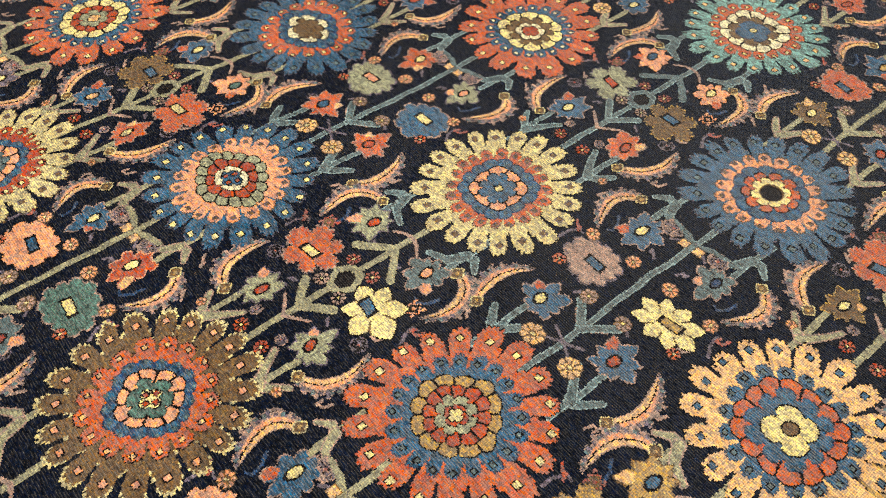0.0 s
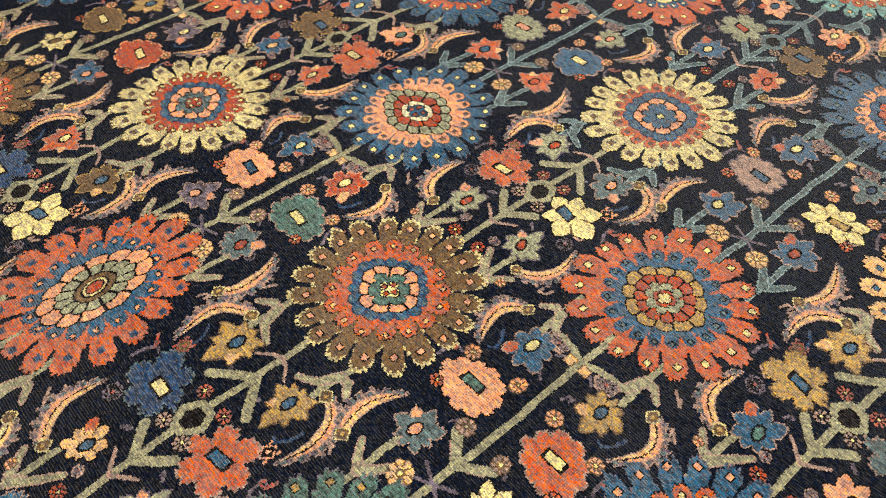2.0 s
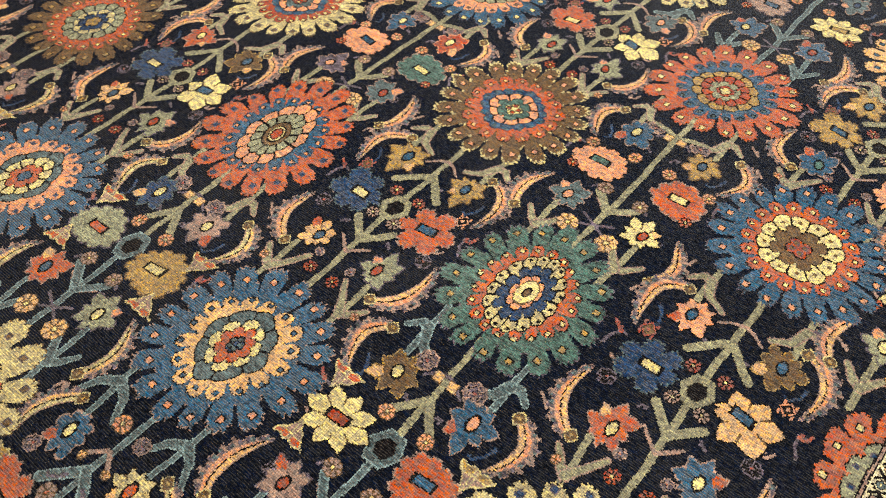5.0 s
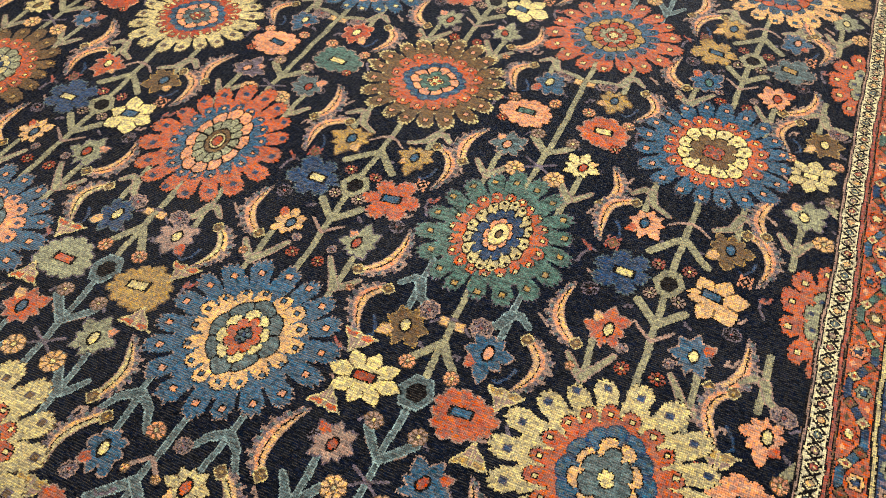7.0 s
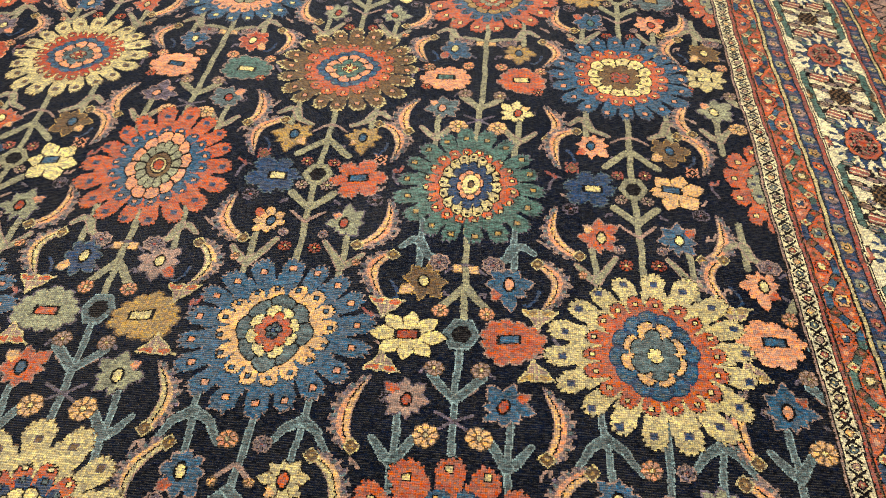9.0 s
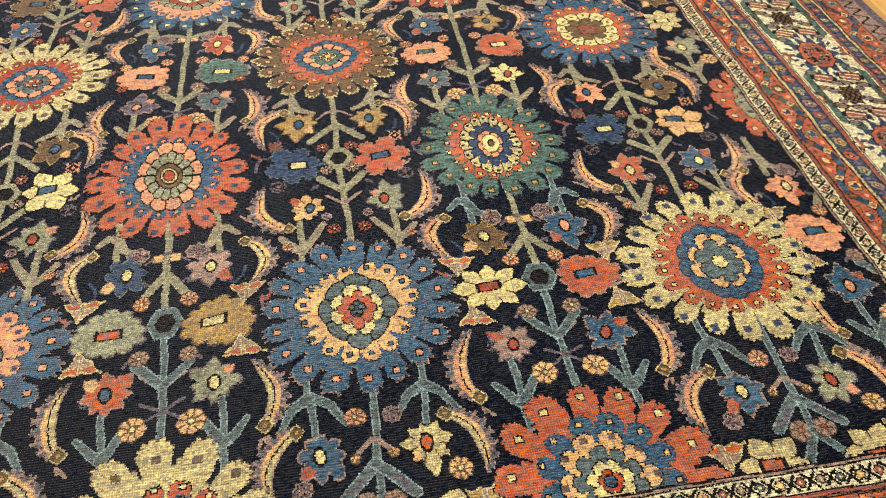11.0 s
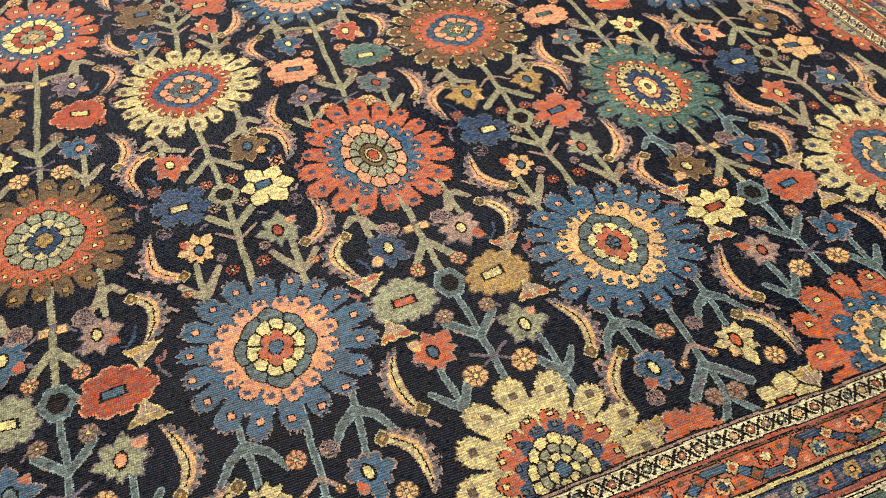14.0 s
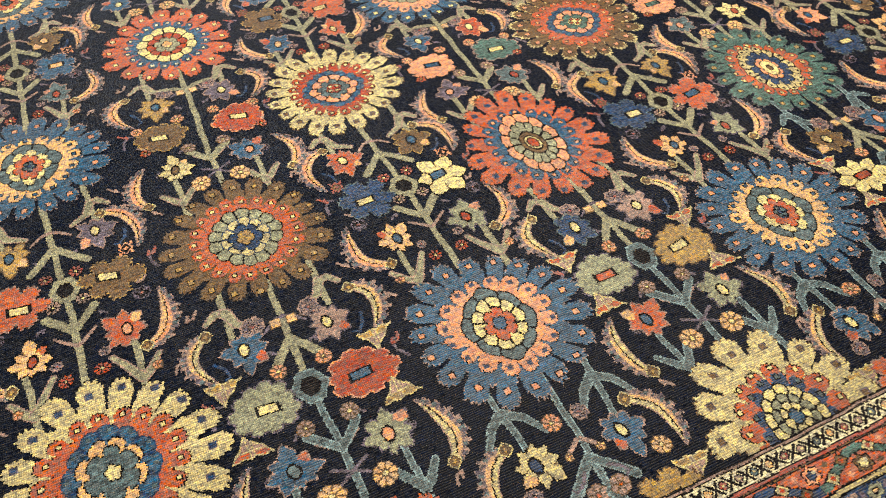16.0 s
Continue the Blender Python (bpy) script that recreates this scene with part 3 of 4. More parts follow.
BLUE_FIRE = rings("1:P:20:b:m:l .63:S:18:p:w:w .47:O:12:b:d .35:S:10:o:0 .25:S:8:y:0 .14:R:1:0:w")
BLUE_CREAM = rings("1:P:20:b:m:l .66:S:18:o:w:y .48:O:16:b:d:l .34:S:6:i:0 .25:S:6:w:0")
TEAL = rings("1:P:20:T:l:e .66:S:18:o:w:y .46:B:12:i:0 .33:S:8:w:0 .23:S:4:b:d .06:R:1:y:0")
RED_IVORY = rings("1:P:16:o:0:y .62:S:20:b:d:i .44:B:10:y:0 .32:S:10:w:0 .20:S:6:i:0 .12:S:4:r:0")
FRAME_RED = rings("1:P:12:o:0:y .56:S:9:G:0:d .22:S:6:c:0")

# the rosettes, column by column: place, look, and the blossoms of the spray below (dye and eye, six times)
COLUMNS = []
FEET = {0: ("o", "c", "l", "c"), 2: ("o", "t", "l", "c"), 4: ("o", "c", "l", "c"), 6: ("c", "c", "l", "e")}


def column(*nodes):
    """Nodes from the far end to the near: x, y, rings, blossoms, tall, label."""
    for upper, lower in zip(nodes, nodes[1:] + ((nodes[-1][0], nodes[-1][1] - 0.9, None, "", False, ""),)):
        if upper[3] and upper[1] < -0.4:
            foot(upper[0], upper[1], upper[3], *FEET[len(COLUMNS)])
        elif upper[3]:
            spray(upper[0], upper[1], lower[0], lower[1], upper[3], upper[4], upper[6] if len(upper) > 6 else "s", upper[7] if len(upper) > 7 else "s", upper[8] if len(upper) > 8 else ("c" if upper[1] < 0.1 and upper[0] < 0.5 else "e"))
    COLUMNS.append(nodes)


column((-1.10, 3.0, None, "btpyobmywybr", True, ""),
       (-1.10, 2.12, RED_BLUE, "btpyobmywybr", True, "red rosette with a blue ring"),
       (-1.12, 1.29, BLUE, "bywerybemylr", True, "blue rosette with a peach ring"),
       (-1.13, 0.454, BLUE, "tbmyoywyerop", True, "blue rosette with a peach ring and red heart"),
       (-1.082, -0.459, CREAM_LARGE, "tbbycbby", True, "cream rosette with a red ring"))
column((-0.71, 2.54, CREAM, "btpyobmywybr", False, "cream rosette"),
       (-0.715, 1.69, OLIVE, "oybemyGybylr", False, "brown rosette"),
       (-0.722, 0.84, RED_CREAM, "tbmywyrycwbp", False, "orange red rosette with blue and cream rings"),
       (-0.723, -0.003, BROWN, "bynyGyrbblGp", False, "brown rosette with an orange ring"),
       (-0.70, -0.885, RED_YELLOW, "", False, "red half rosette cut by the guard stripe"))
column((-0.33, 3.0, None, "oybemyGybylr", True, ""),
       (-0.33, 2.12, PEACH, "btpyobmywybr", True, "peach rosette"),
       (-0.329, 1.248, BLUE_CREAM, "bypgwbocbeoc", True, "blue grey rosette with an ivory heart"),
       (-0.362, 0.434, CREAM, "oywbdyybebGr", True, "cream petalled rosette with a red ring"),
       (-0.326, -0.458, BLUE_SALMON, "cdbycbby", True, "blue rosette with a salmon ring", "l", "l"))
column((0.04, 2.56, BLUE, "oyGpmplywyby", False, "blue rosette"),
       (0.046, 1.692, RED_IVORY, "oyGpGpbyobor", False, "orange red rosette with blue and cream rings", "l", "l"),
       (0.018, 0.815, BLUE_OLIVE, "byrypbgymplr", False, "blue rosette with salmon and olive rings"),
       (0.008, 0.003, RED, "dynyGotyobGy", False, "red rosette with green blocks at its heart", "s", "s"),
       (0.055, -0.872, TAN, "", False, "tan half rosette cut by the guard stripe"))
column((0.43, 3.02, None, "pbpyGrwbbyor", True, ""),
       (0.42, 2.14, TEAL, "pbpyGrwbbyor", True, "pale teal rosette with an ivory ring", "l", "l"),
       (0.404, 1.243, CREAM_BLUE, "GrlpoyybGrGr", True, "cream rosette with a blue heart", "s", "l"),
       (0.385, 0.435, OLIVE, "tbtbdyobebGr", True, "olive brown rosette with pale outline"),
       (0.389, -0.455, BLUE, "bycobybe", True, "blue rosette with a peach ring and yellow heart", "l", "l"))
column((0.80, 2.56, BLUE_SALMON, "btpyobmywybr", False, "blue rosette"),
       (0.79, 1.689, BLUE_FIRE, "byldnbytbybr", False, "blue rosette with salmon ring and yellow heart", "l", "l"),
       (0.756, 0.822, RED_BLUE, "bytbpgoylpyr", False, "red rosette with a blue ring"),
       (0.741, -0.003, GREEN, "wybpyrobnrbr", False, "green rosette with a blue oval heart", "s", "l"),
       (0.752, -0.872, RED_YELLOW, "", False, "red half rosette cut by the guard stripe"))
column((1.15, 3.0, None, "btpyobmywybr", True, ""),
       (1.15, 2.12, CREAM, "btpyobmywybr", True, "cream rosette"),
       (1.145, 1.243, PEACH, "tbbptbltbgpr", True, "peach rosette with a yellow heart"),
       (1.110, 0.455, SKYRED, "pbwbdyeboyby", True, "blue rosette with red and yellow rings"),
       (1.112, -0.448, CREAM_LARGE, "byGrcbcb", True, "large cream rosette with a red ring", "l", "l"))
column((1.43, 1.69, FRAME_RED, "wytbtyobGyor", False, "red half rosette"), (1.43, 0.87, FRAME_RED, "wytbcyobGyor", False, "red half rosette"),
       (1.43, 0.045, FRAME_RED, "pyobpbobbpGr", False, "red and green half rosette beside the border"))
column((-1.50, 2.54, FRAME_RED, "wytbtyobGyor", False, "red half rosette"), (-1.50, 1.69, FRAME_RED, "wytbtyobGyor", False, "red half rosette"),
       (-1.50, 0.85, FRAME_RED, "wytbcyobGyor", False, "red half rosette"), (-1.50, 0.0, FRAME_RED, "pyobpbobbpGr", False, "red and green half rosette beside the border"))
for nodes in COLUMNS:
    for x, y, spec, _, _, label, *_ in nodes:
        if spec:
            wide = 0.200 if spec in (CREAM_LARGE,) else (0.17 if spec is FRAME_RED else 0.186)
            tall_ = wide * 1.03
            if spec is FRAME_RED:
                wide, tall_ = 0.108, 0.162
            elif spec is RED:
                wide, tall_ = 0.178, 0.212
            elif spec is GREEN:
                wide, tall_ = 0.172, 0.197
            oval, power = 1.04, 1.75
            for group, o, e in (((RED, GREEN), 1.15, 1.85), ((BLUE, BLUE_SALMON), 1.10, 1.55), ((CREAM, OLIVE, RED_BLUE), 0.98, 1.55),
                                ((SKYRED, CREAM_BLUE, PEACH, TEAL), 1.0, 2.8), ((RED_IVORY,), 0.95, 2.3), ((BLUE_OLIVE, BLUE_CREAM), 0.88, 1.5), ((CREAM_LARGE,), 1.08, 1.8)):
                if spec in group:
                    oval, power = o, e
            rosette(x, y, spec, wide, tall_, label, oval, power)


def border():
    """Guard stripes, vine bands and the ivory main band, round the four sides."""
    sides = np.stack([WX - INNER_X, INNER_Y - WY, FAR_X - WX, WY - FAR_Y])
    d = sides.max(0)
    way = sides.argmax(0)
    s = np.where((way == 0) | (way == 2), WY, WX)

    def dye(mask, code, owner):
        DYE[mask] = INDEX[code]
        OWN[mask] = owner

    def band(a, b):
        return (d >= a) & (d < b)

    guard = piece("guard_stripe", 0, "ivory guard stripe with a dark lattice of crosses")
    lines = piece("edge_line", 0, "thin dark and red lines")
    dye(band(-0.007, 0.60), "0", lines)
    dye(band(-0.003, 0.001), "n", lines)
    dye(band(0.004, 0.038), "i", guard)
    per = 0.0332
    c = d - 0.021
    k = np.floor(s / per)
    u = s - (k + 0.5) * per
    cross = np.abs(np.abs(c) * 0.80 - np.abs(np.abs(u) - per / 2)) < 0.0034
    dye(band(0.007, 0.035) & cross, "0", guard)
    cell = np.maximum(np.abs(c) * 0.75 + np.abs(u), np.abs(c) * 1.15)
    dye(cell < 0.0104, "0", guard)
    for n, code in enumerate("nleq"):
        dye((cell < 0.0074) & (k % 4 == n), code, guard)
    dye(cell < 0.0028, "y", guard)
    dye(band(0.041, 0.047), "q", lines)
    dye(band(0.0488, 0.0506), "w", lines)

    def vine(a, b, ground, leaf):
        me = piece("vine_band", 0, "orange red band with a winding vine")
        dye(band(a, b), ground, me)
        m, h, per = (a + b) / 2, (b - a) / 2, 0.188
        ph = s * 2 * math.pi / per
        inside = band(a + 0.002, b - 0.002)
        bend = np.clip(1.35 * wave(ph), -1, 1)
        curve = m + h * 0.70 * bend
        second = np.floor(s / per) % 3
        dye(inside & (np.abs(d - curve) < 0.0098), "0", me)
        for n, code in enumerate((leaf, "b", "d")):
            dye(inside & (np.abs(d - curve) < 0.0078) & (second == n), code, me)
        k = np.floor(s / (per / 2) + 0.5)
        v = s - k * per / 2
        up = np.where(k % 2 == 0, -1.0, 1.0)
        w = d - (m + up * h * 0.34)
        r, th = np.hypot(v * 0.9, w), np.arctan2(w, v)
        jag = 1 - 0.28 * (0.5 + 0.5 * wave(6 * th))
        dye(inside & (r < 0.0190 * jag), "0", me)
        for n, code in enumerate("pwoerG"):
            dye(inside & (r < 0.0165 * jag) & (k % 6 == n), code, me)
        dye(inside & (r < 0.0105 * jag), "0", me)
        for n, code in enumerate("dyb"):
            dye(inside & (r < 0.0085 * jag) & (k % 3 == n), code, me)
        dye(inside & (np.hypot(v - 0.006, w + 0.003) < 0.0036), "i", me)
        for side in (-1, 1):
            x, y = v - side * 0.0300, d - (m - up * h * 0.42)
            dye(inside & (np.abs(x) + np.abs(y) < 0.0150), "0", me)
            dye(inside & (np.abs(x) + np.abs(y) < 0.0120), "c" if side > 0 else "w", me)
            dye(inside & (np.abs(x) + np.abs(y) < 0.0060), "r", me)
            x, y = v - side * 0.033, d - (m + up * h * 0.62)
            dye(inside & (np.abs(x) * 0.7 + np.abs(y) < 0.0060), "w" if side > 0 else "p", me)

    def small(a, b, turn):
        me = piece("mini_stripe", 0, "narrow mauve stripe with alternating small flowers")
        dye(band(a, b), "d", me)
        k = np.floor(s / 0.052)
        v = s - (k + 0.5) * 0.052
        w = d - (a + b) / 2
        r = np.hypot(v * 0.85 + 0.3 * w, w) / (b - a)
        jag = 1 - 0.25 * (0.5 + 0.5 * wave(5 * np.arctan2(w, v)))
        for n, code in enumerate("nGotsq"):
            dye(band(a, b) & (k % 6 == n) & (r < 0.46 * jag), code, me)
        dye(band(a, b) & (r < 0.19), "0", me)
        dye(band(a, b) & (r < 0.11), "e", me)
        dye(band(a, b) & (np.abs(np.abs(v) - 0.0250) + np.abs(w) * 0.5 < 0.0065), "m", me)

    vine(0.053, 0.109, "o", "g")
    dye(band(0.1130, 0.1200), "c", lines)
    small(0.1235, 0.1560, 0)
    dye(band(0.1590, 0.1680), "q", lines)
    dye(band(0.1705, 0.1730), "i", lines)
    # main band: ivory, a green zigzag ribbon on each edge, medallions between slanting leaves and buds
    me = piece("main_band", 0, "ivory main band with blue medallions and green zigzag ribbon")
    a, b = 0.176, 0.352
    dye(band(a, b), "i", me)
    per = 0.375
    m, h = (a + b) / 2, (b - a) / 2
    run = s - 0.0415
    k = np.floor(run / per)
    v = run - (k + 0.5) * per
    w = d - m
    inside = band(a + 0.002, b - 0.002)
    for side in (-1, 1):
        ribbon = side * (h - 0.014 - 0.034 * (1 - np.clip((np.abs(v) - 0.060) / 0.032, 0, 1)))
        dye(inside & (np.abs(w - ribbon) < 0.0098), "0", me)
        dye(inside & (np.abs(w - ribbon) < 0.0074), "g", me)
        for at_, code in ((0.0, "q"), (0.187, "w"), (-0.187, "w")):
            r_ = np.hypot((v - at_) * 0.7, w - side * h)
            jag_ = 1 - 0.3 * (0.5 + 0.5 * wave(7 * np.arctan2(w - side * h, v - at_)))
            dye(inside & (r_ < 0.020 * jag_), "0", me)
            dye(inside & (r_ < 0.0165 * jag_), code, me)
            dye(inside & (r_ < 0.0070), "e", me)
    for n in range(20):
        su, sw = (-1 if n & 1 else 1), (-1 if n & 2 else 1)
        g = n // 4
        du = (0.108, 0.150, 0.136, 0.080, 0.166)[g]
        dw = (0.034, 0.050, 0.010, 0.054, 0.034)[g]
        ln, thick = ((0.036, 0.019), (0.022, 0.011), (0.020, 0.009), (0.017, 0.011), (0.015, 0.009))[g]
        x, y = v - su * du, w - sw * dw
        p, q = (y - 0.45 * x) / 1.1, (x + 0.45 * y) / 1.1
        size = np.maximum(np.abs(p) / ln + 0.35 * np.abs(q) / thick, np.abs(q) / thick) + 0.10 * wave(p * 500)
        dye(inside & (size < 1.0), "0", me)
        dye(inside & (size < 0.76), "qwmgb"[g], me)
        dye(inside & (size < 0.76) & (np.abs(np.abs(q) - 0.4 * thick) < 0.0020), "i" if g == 0 else "n", me)
    # dark brown clusters half-way between the medallions, with striped leaves on both sides
    away = per / 2 - np.abs(v)
    r, th = np.hypot(away * 0.8, w), np.arctan2(w, away)
    dye(inside & (r < 0.034 * (1 - 0.3 * (0.5 + 0.5 * wave(9 * th)))), "0", me)
    dye(inside & (r < 0.028) & (np.sin(away * 420) * np.sin(w * 420) > 0.15), "w", me)
    th = np.arctan2(w, v * 0.72)
    r = np.hypot(v * 0.72, w)
    dye(inside & (r < 0.052), "i", me)
    spoke = np.abs(wave(11 * th + 0.6)) > 0.62
    dye(inside & (r > 0.058) & (r < 0.074) & spoke & (np.abs(v) < 0.11), "d", me)
    dye(inside & (r < 0.064 * (1 - 0.36 * (0.5 + 0.5 * wave(10 * th)))), "d", me)
    heart = piece("medallion", me, "")
    dye(inside & (r < 0.046 * (1 - 0.10 * (0.5 + 0.5 * wave(10 * th)))), "0", heart)
    dye(inside & (r < 0.043 * (1 - 0.10 * (0.5 + 0.5 * wave(10 * th)))), "o", heart)
    curl = np.sin(v * 300 + 3 * np.sin(w * 160)) + np.sin(w * 330 + 2.5 * np.sin(v * 170))
    dye(inside & (r < 0.034), "q", heart)
    dye(inside & (r < 0.033) & (np.abs(curl) < 0.55), "0", heart)
    dye(inside & (r < 0.031) & (curl > 0.95), "s", heart)
    dye(inside & (r < 0.009), "r", heart)
    dye(band(0.355, 0.362), "q", lines)
    small(0.365, 0.388, 1)
    dye(band(0.391, 0.397), "c", lines)
    vine(0.402, 0.462, "o", "g")
    edge = piece("outer_stripe", 0, "rose and purple outer stripe with dark scrolls")
    dye(band(0.465, 0.60), "n", edge)
    ph = s * 2 * math.pi / 0.046
    dye(band(0.466, 0.516) & (np.abs(d - 0.490 - 0.016 * np.sin(ph)) < 0.0055), "0", edge)
    dye(band(0.466, 0.516) & (np.hypot((s % 0.046) - 0.023, (d - 0.482) * 1.2) < 0.0065), "m", edge)
    dye(band(0.517, 0.60), "m", edge)


border()


def single(owner, rows, starts, stops):
    """Parts that others overlap fall into pieces: each large piece becomes a part of its own, crumbs go to the field."""
    order = np.argsort(owner, kind="stable")
    bounds = np.searchsorted(owner[order], np.arange(len(PARTS) + 1))
    for n in range(1, len(PARTS)):
        if PARTS[n][0] not in ("rosette", "stem", "twig", "leaf", "horn_leaf", "small_blossom", "blossom", "flower_head", "triangle", "lozenge"):
            continue
        some = order[bounds[n] : bounds[n + 1]].tolist()
        root = list(range(len(some)))

        def top(i):
            while root[i] != i:
                root[i] = root[root[i]]
                i = root[i]
            return i

        back = 0
        for i, r in enumerate(some):
            while rows[some[back]] < rows[r] - 1:
                back += 1
            j = back
            while j < i:
                q = some[j]
                if rows[q] == rows[r]:
                    if stops[q] == starts[r]:
                        root[top(j)] = top(i)
                elif starts[q] < stops[r] and starts[r] < stops[q]:
                    root[top(j)] = top(i)
                j += 1
        sizes = {}
        for i, r in enumerate(some):
            sizes[top(i)] = sizes.get(top(i), 0) + int(stops[r] - starts[r])
        if len(sizes) < 2:
            continue
        main = max(sizes, key=sizes.get)
        to = {k: n if k == main else piece(*PARTS[n]) if v > 0.06 * sizes[main] and v > 25 else 0 for k, v in sizes.items()}
        for i, r in enumerate(some):
            owner[r] = to[top(i)]
    return owner


def weave():
    """Turns the dyed knots into meshes: one for each part of the drawing, in runs along the weft."""
    rug = tagged(new("rug"), "large antique hand-knotted wool rug with navy floral field, lying on floorboards", "rug")
    change = np.ones((NY, NX), bool)
    change[:, 1:] = (OWN[:, 1:] != OWN[:, :-1]) | (DYE[:, 1:] != DYE[:, :-1])
    change[:, ::48] = True
    stems = np.array([name == "stem" for name, *_ in PARTS])
    change |= stems[OWN]
    rows, starts = np.nonzero(change)
    stops = np.r_[starts[1:], NX]
    stops[np.r_[rows[1:] != rows[:-1], True]] = NX
    owner, dye = OWN[rows, starts], DYE[rows, starts]
    owner = single(owner.astype(np.int64), rows, starts, stops)
    order = np.argsort(owner, kind="stable")
    bounds = np.searchsorted(owner[order], np.arange(len(PARTS) + 1))
    x0, x1 = LEFT + starts * KX, LEFT + stops * KX
    y0 = FRONT + rows * KY
    made = {}
    mats = [m for _, m in DYES.values()]
    for n, (name, parent, label) in enumerate(PARTS):
        some = order[bounds[n] : bounds[n + 1]]
        if not len(some):
            continue
        co = np.empty((len(some), 4, 3), np.float32)
        co[:, (0, 3), 0], co[:, (1, 2), 0] = x0[some, None], x1[some, None]
        co[:, (0, 1), 1], co[:, (2, 3), 1] = y0[some, None], y0[some, None] + KY
        co[:, :, 2] = PILE + HEIGHT[dye[some], None] + 0.0007 * np.sin(7.0 * co[:, :, 0] + 1.7 * np.sin(3.1 * co[:, :, 1])) + 0.0006 * np.sin(8.3 * co[:, :, 1] + 2.0 * co[:, :, 0])
        me = bpy.data.meshes.new(name)
        me.vertices.add(4 * len(some))
        me.loops.add(4 * len(some))
        me.polygons.add(len(some))
        me.vertices.foreach_set("co", co.ravel())
        me.loops.foreach_set("vertex_index", np.arange(4 * len(some), dtype=np.int32))
        me.polygons.foreach_set("loop_start", np.arange(0, 4 * len(some), 4, dtype=np.int32))
        used, slot = np.unique(dye[some], return_inverse=True)
        for u in used:
            me.materials.append(mats[u])
        me.polygons.foreach_set("material_index", slot.astype(np.int32))
        me.update(calc_edges=True)
        ob = new(name, me)
        ob.parent = made.get(parent, rug) if parent else rug
        if label:
            tagged(ob, label)
        if name == "tendril":
            tagged(ob, kind="stuff")
        made[n] = ob
    return rug


PILE = 0.0125
# worn and corroded dyes lie lower than the rest of the pile
HEIGHT = np.zeros(len(DYES), np.float32)
for code, h in (("k", -0.0010), ("0", -0.0014), ("m", -0.0006), ("d", -0.0005), ("w", -0.0008), ("l", -0.0003), ("c", 0.0002), ("y", 0.0002), ("i", 0.0002)):
    HEIGHT[INDEX[code]] = h
rug = weave()


# ---- floor, walls and ceiling ----
def link(name, bm, material, parent=None, label="", smooth=False):
    me = bpy.data.meshes.new(name)
    bm.to_mesh(me)
    bm.free()
    me.materials.append(material)
    for f in me.polygons:
        f.use_smooth = smooth
    ob = new(name, me)
    ob.parent = parent
    if label:
        tagged(ob, label)
    return ob


def box(bm, x0, y0, z0, x1, y1, z1):
    made = bmesh.ops.create_cube(bm, size=1.0)["verts"]
    for v in made:
        v.co = Vector(((x0 + x1) / 2 + v.co.x * (x1 - x0), (y0 + y1) / 2 + v.co.y * (y1 - y0), (z0 + z1) / 2 + v.co.z * (z1 - z0)))
    return made


def boarding():
    n = Nodes("oak_boards")
    at = n.add("ShaderNodeTexCoord").outputs["Object"]
    rand = n.add("ShaderNodeObjectInfo").outputs["Random"]
    shift = n.add("ShaderNodeCombineXYZ", (0, n.maths("MULTIPLY", rand, 37.0)), (1, n.maths("MULTIPLY", rand, 11.0))).outputs[0]
    moved = n.add("ShaderNodeVectorMath", (0, at), (1, shift), operation="ADD").outputs[0]
    grain = n.add("ShaderNodeTexNoise", (0, n.add("ShaderNodeMapping", (0, moved), (3, (70.0, 3.0, 1.0))).outputs[0]), (2, 1.0), (3, 5.0)).outputs[0]
    tone = n.add("ShaderNodeTexNoise", (0, moved), (2, 1.4), (3, 2.0)).outputs[0]
    base = n.mix(grain, (*srgb("b5813f"), 1), (*srgb("dcb263"), 1))
    light = n.maths("ADD", n.maths("MULTIPLY", tone, 0.4), n.maths("MULTIPLY_ADD", rand, 0.3, 0.65))
    grey = n.add("ShaderNodeCombineColor", (0, light), (1, light), (2, light)).outputs[0]
    bump = n.add("ShaderNodeBump", (0, 0.15), (1, 0.001), ("Height", grain)).outputs[0]
    return n.into(base_color=n.mix(1.0, base, grey, "MULTIPLY"), roughness=0.34, normal=bump)


def plaster(name, tint):
    n = Nodes(name)
    at = n.add("ShaderNodeTexCoord").outputs["Object"]
    fine = n.add("ShaderNodeTexNoise", (0, at), (2, 90.0), (3, 3.0)).outputs[0]
    wide = n.add("ShaderNodeTexNoise", (0, at), (2, 1.3), (3, 3.0)).outputs[0]
    base = n.mix(wide, (*srgb(tint), 1), (*srgb(tint, 0.88), 1))
    bump = n.add("ShaderNodeBump", (0, 0.2), (1, 0.001), ("Height", fine)).outputs[0]
    return n.into(base_color=base, roughness=0.85, normal=bump)


OAK, WALL, CEILING = boarding(), plaster("wall_paint", "dfdcd2"), plaster("ceiling_paint", "ece8de")
n = Nodes("jute_foundation")
fine = n.add("ShaderNodeTexNoise", (2, 400.0)).outputs[0]
BACKING = n.into(base_color=n.mix(fine, (0.05, 0.04, 0.03, 1), (0.12, 0.10, 0.07, 1)), roughness=0.95)

bm = bmesh.new()
slab = box(bm, LEFT + 0.001, FRONT + 0.001, 0.001, LEFT + NX * KX - 0.001, FRONT + NY * KY - 0.001, PILE - 0.0032)
link("foundation", bm, BACKING, rug, "thick brown woven foundation")
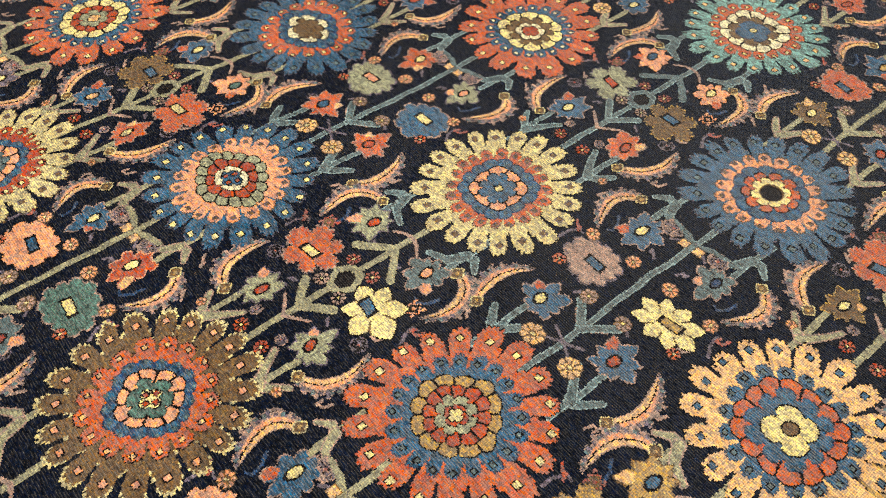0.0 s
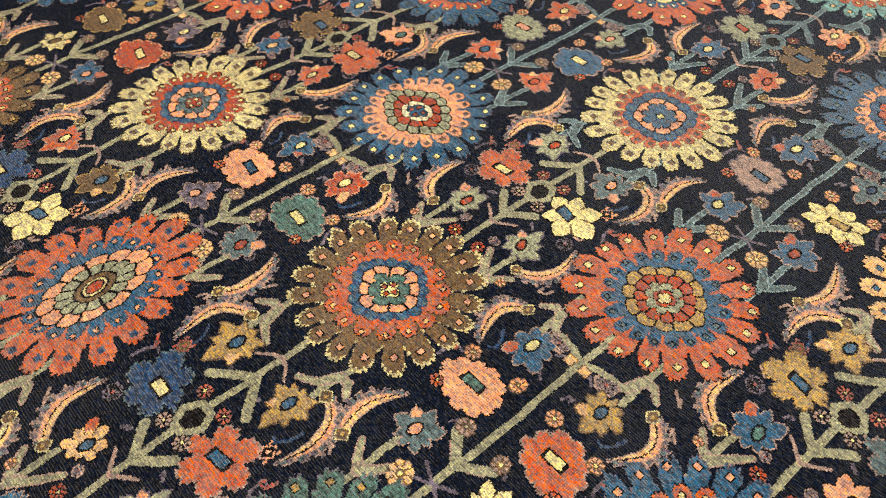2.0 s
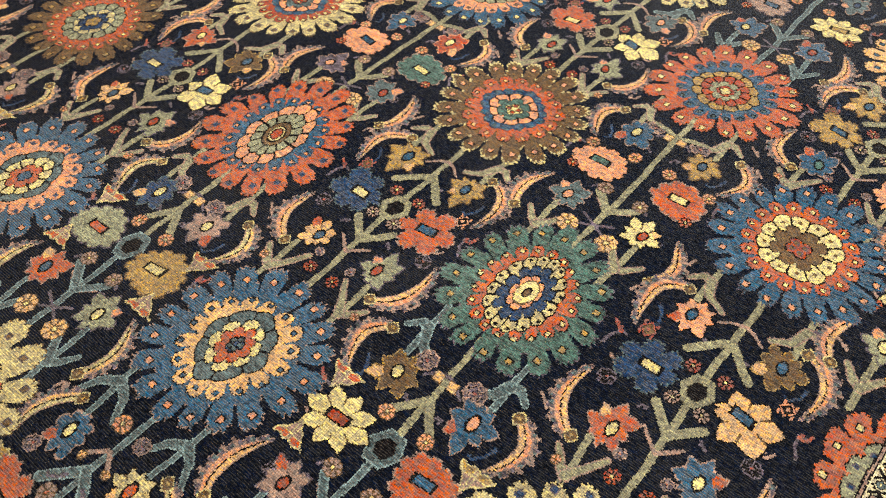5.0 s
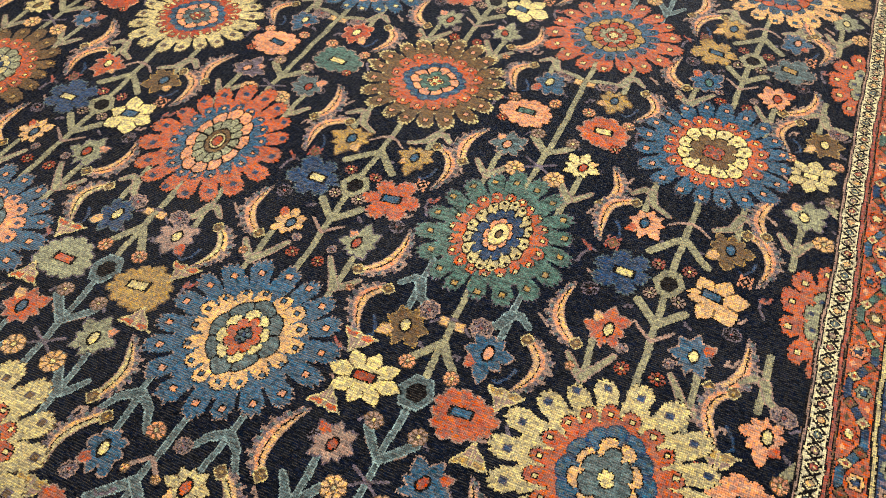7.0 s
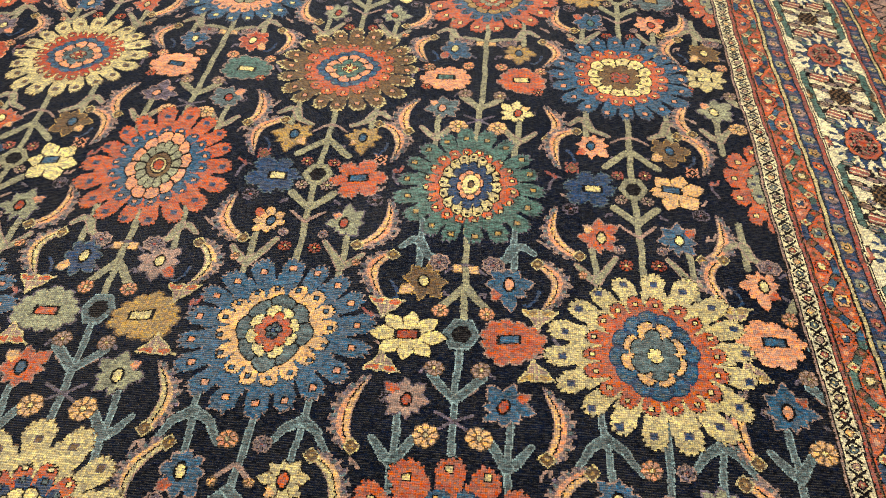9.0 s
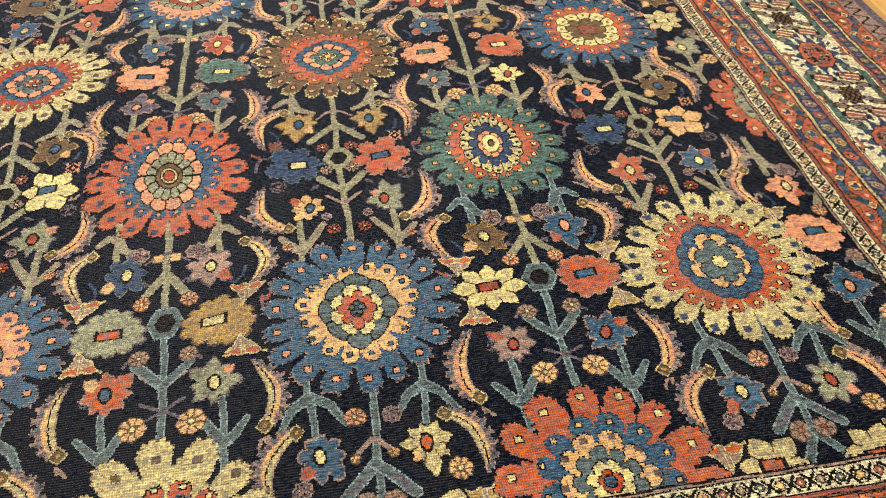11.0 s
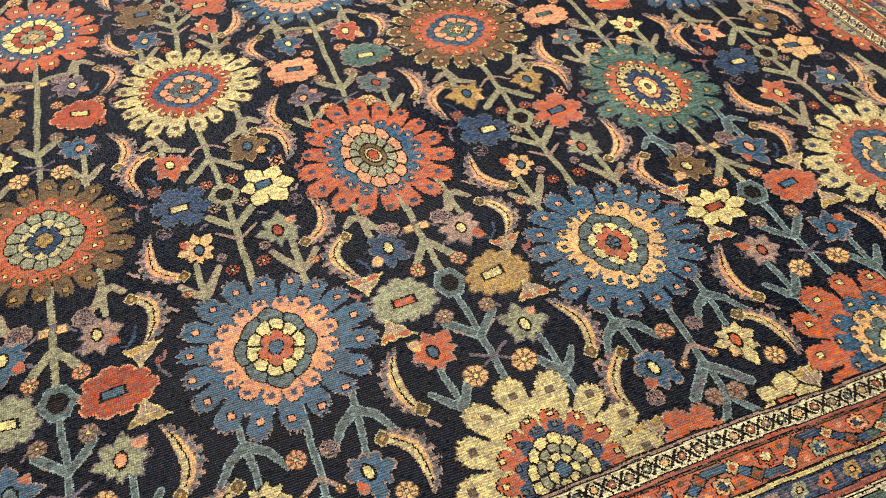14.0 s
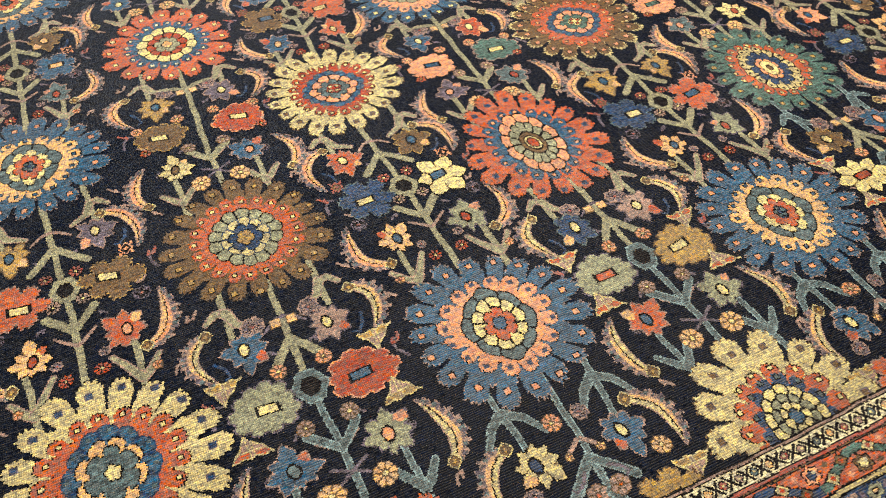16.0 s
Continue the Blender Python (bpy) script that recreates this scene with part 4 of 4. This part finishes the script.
# overcast selvedge along the two long sides
SELVEDGE = DYES["m"][1]
for x in (LEFT, LEFT + NX * KX):
    bm = bmesh.new()
    bmesh.ops.create_cone(bm, cap_ends=True, segments=10, radius1=0.006, radius2=0.006, depth=NY * KY, matrix=Matrix.Translation((x, FRONT + NY * KY / 2, 0.0065)) @ Matrix.Rotation(math.pi / 2, 4, "X"))
    link("selvedge", bm, SELVEDGE, rug, "rounded purple overcast edge")

WX0, WX1, WY0, WY1, TALL = -3.6, 4.2, -4.0, 5.5, 2.75
bm = bmesh.new()
box(bm, WX0, WY0, -0.10, WX1, WY1, -0.022)
floor = tagged(link("floor", bm, plaster("subfloor", "4a3a28")), "pale oak strip floor", "floor", "", "structure")
WIDE, LONG = 0.13, 2.4
bm = bmesh.new()
box(bm, 0, 0, -0.021, WIDE - 0.0015, LONG - 0.002, 0.0)
bmesh.ops.bevel(bm, geom=[e for e in bm.edges if all(v.co.z > -0.001 for v in e.verts)], offset=0.001, segments=1, affect="EDGES")
plank = link("plank", bm, OAK, floor)
plank.location = (WX0, WY0, 0)
for i in range(int((WX1 - WX0) / WIDE)):
    start = WY0 - (i * 0.83) % LONG
    for j in range(6):
        a, b = max(start + j * LONG, WY0), min(start + (j + 1) * LONG, WY1)
        if b - a < 0.05 or (i, j) == (0, 0):
            continue
        ob = new("plank", plank.data)
        ob.parent = floor
        ob.location = (WX0 + i * WIDE, a, 0)
        ob.scale.y = (b - a) / LONG

for name, b in (("wall_west", (WX0 - 0.2, WY0, -0.1, WX0, WY1, TALL)), ("wall_east", (WX1, WY0, -0.1, WX1 + 0.2, WY1, TALL)),
                ("wall_south", (WX0 - 0.2, WY0 - 0.2, -0.1, WX1 + 0.2, WY0, TALL))):
    bm = bmesh.new()
    box(bm, *b)
    tagged(link(name, bm, WALL), "plain warm white painted wall", "wall", "", "structure")
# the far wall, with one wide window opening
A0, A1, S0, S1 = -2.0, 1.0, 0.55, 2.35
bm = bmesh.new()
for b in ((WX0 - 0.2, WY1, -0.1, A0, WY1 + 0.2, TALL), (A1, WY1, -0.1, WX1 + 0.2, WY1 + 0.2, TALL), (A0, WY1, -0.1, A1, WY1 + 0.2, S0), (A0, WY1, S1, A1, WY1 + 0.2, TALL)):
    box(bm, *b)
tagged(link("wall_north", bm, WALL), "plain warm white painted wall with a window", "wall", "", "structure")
bm = bmesh.new()
box(bm, WX0 - 0.2, WY0 - 0.2, TALL, WX1 + 0.2, WY1 + 0.2, TALL + 0.2)
tagged(link("ceiling", bm, CEILING), "plain off-white ceiling", "ceiling", "", "structure")
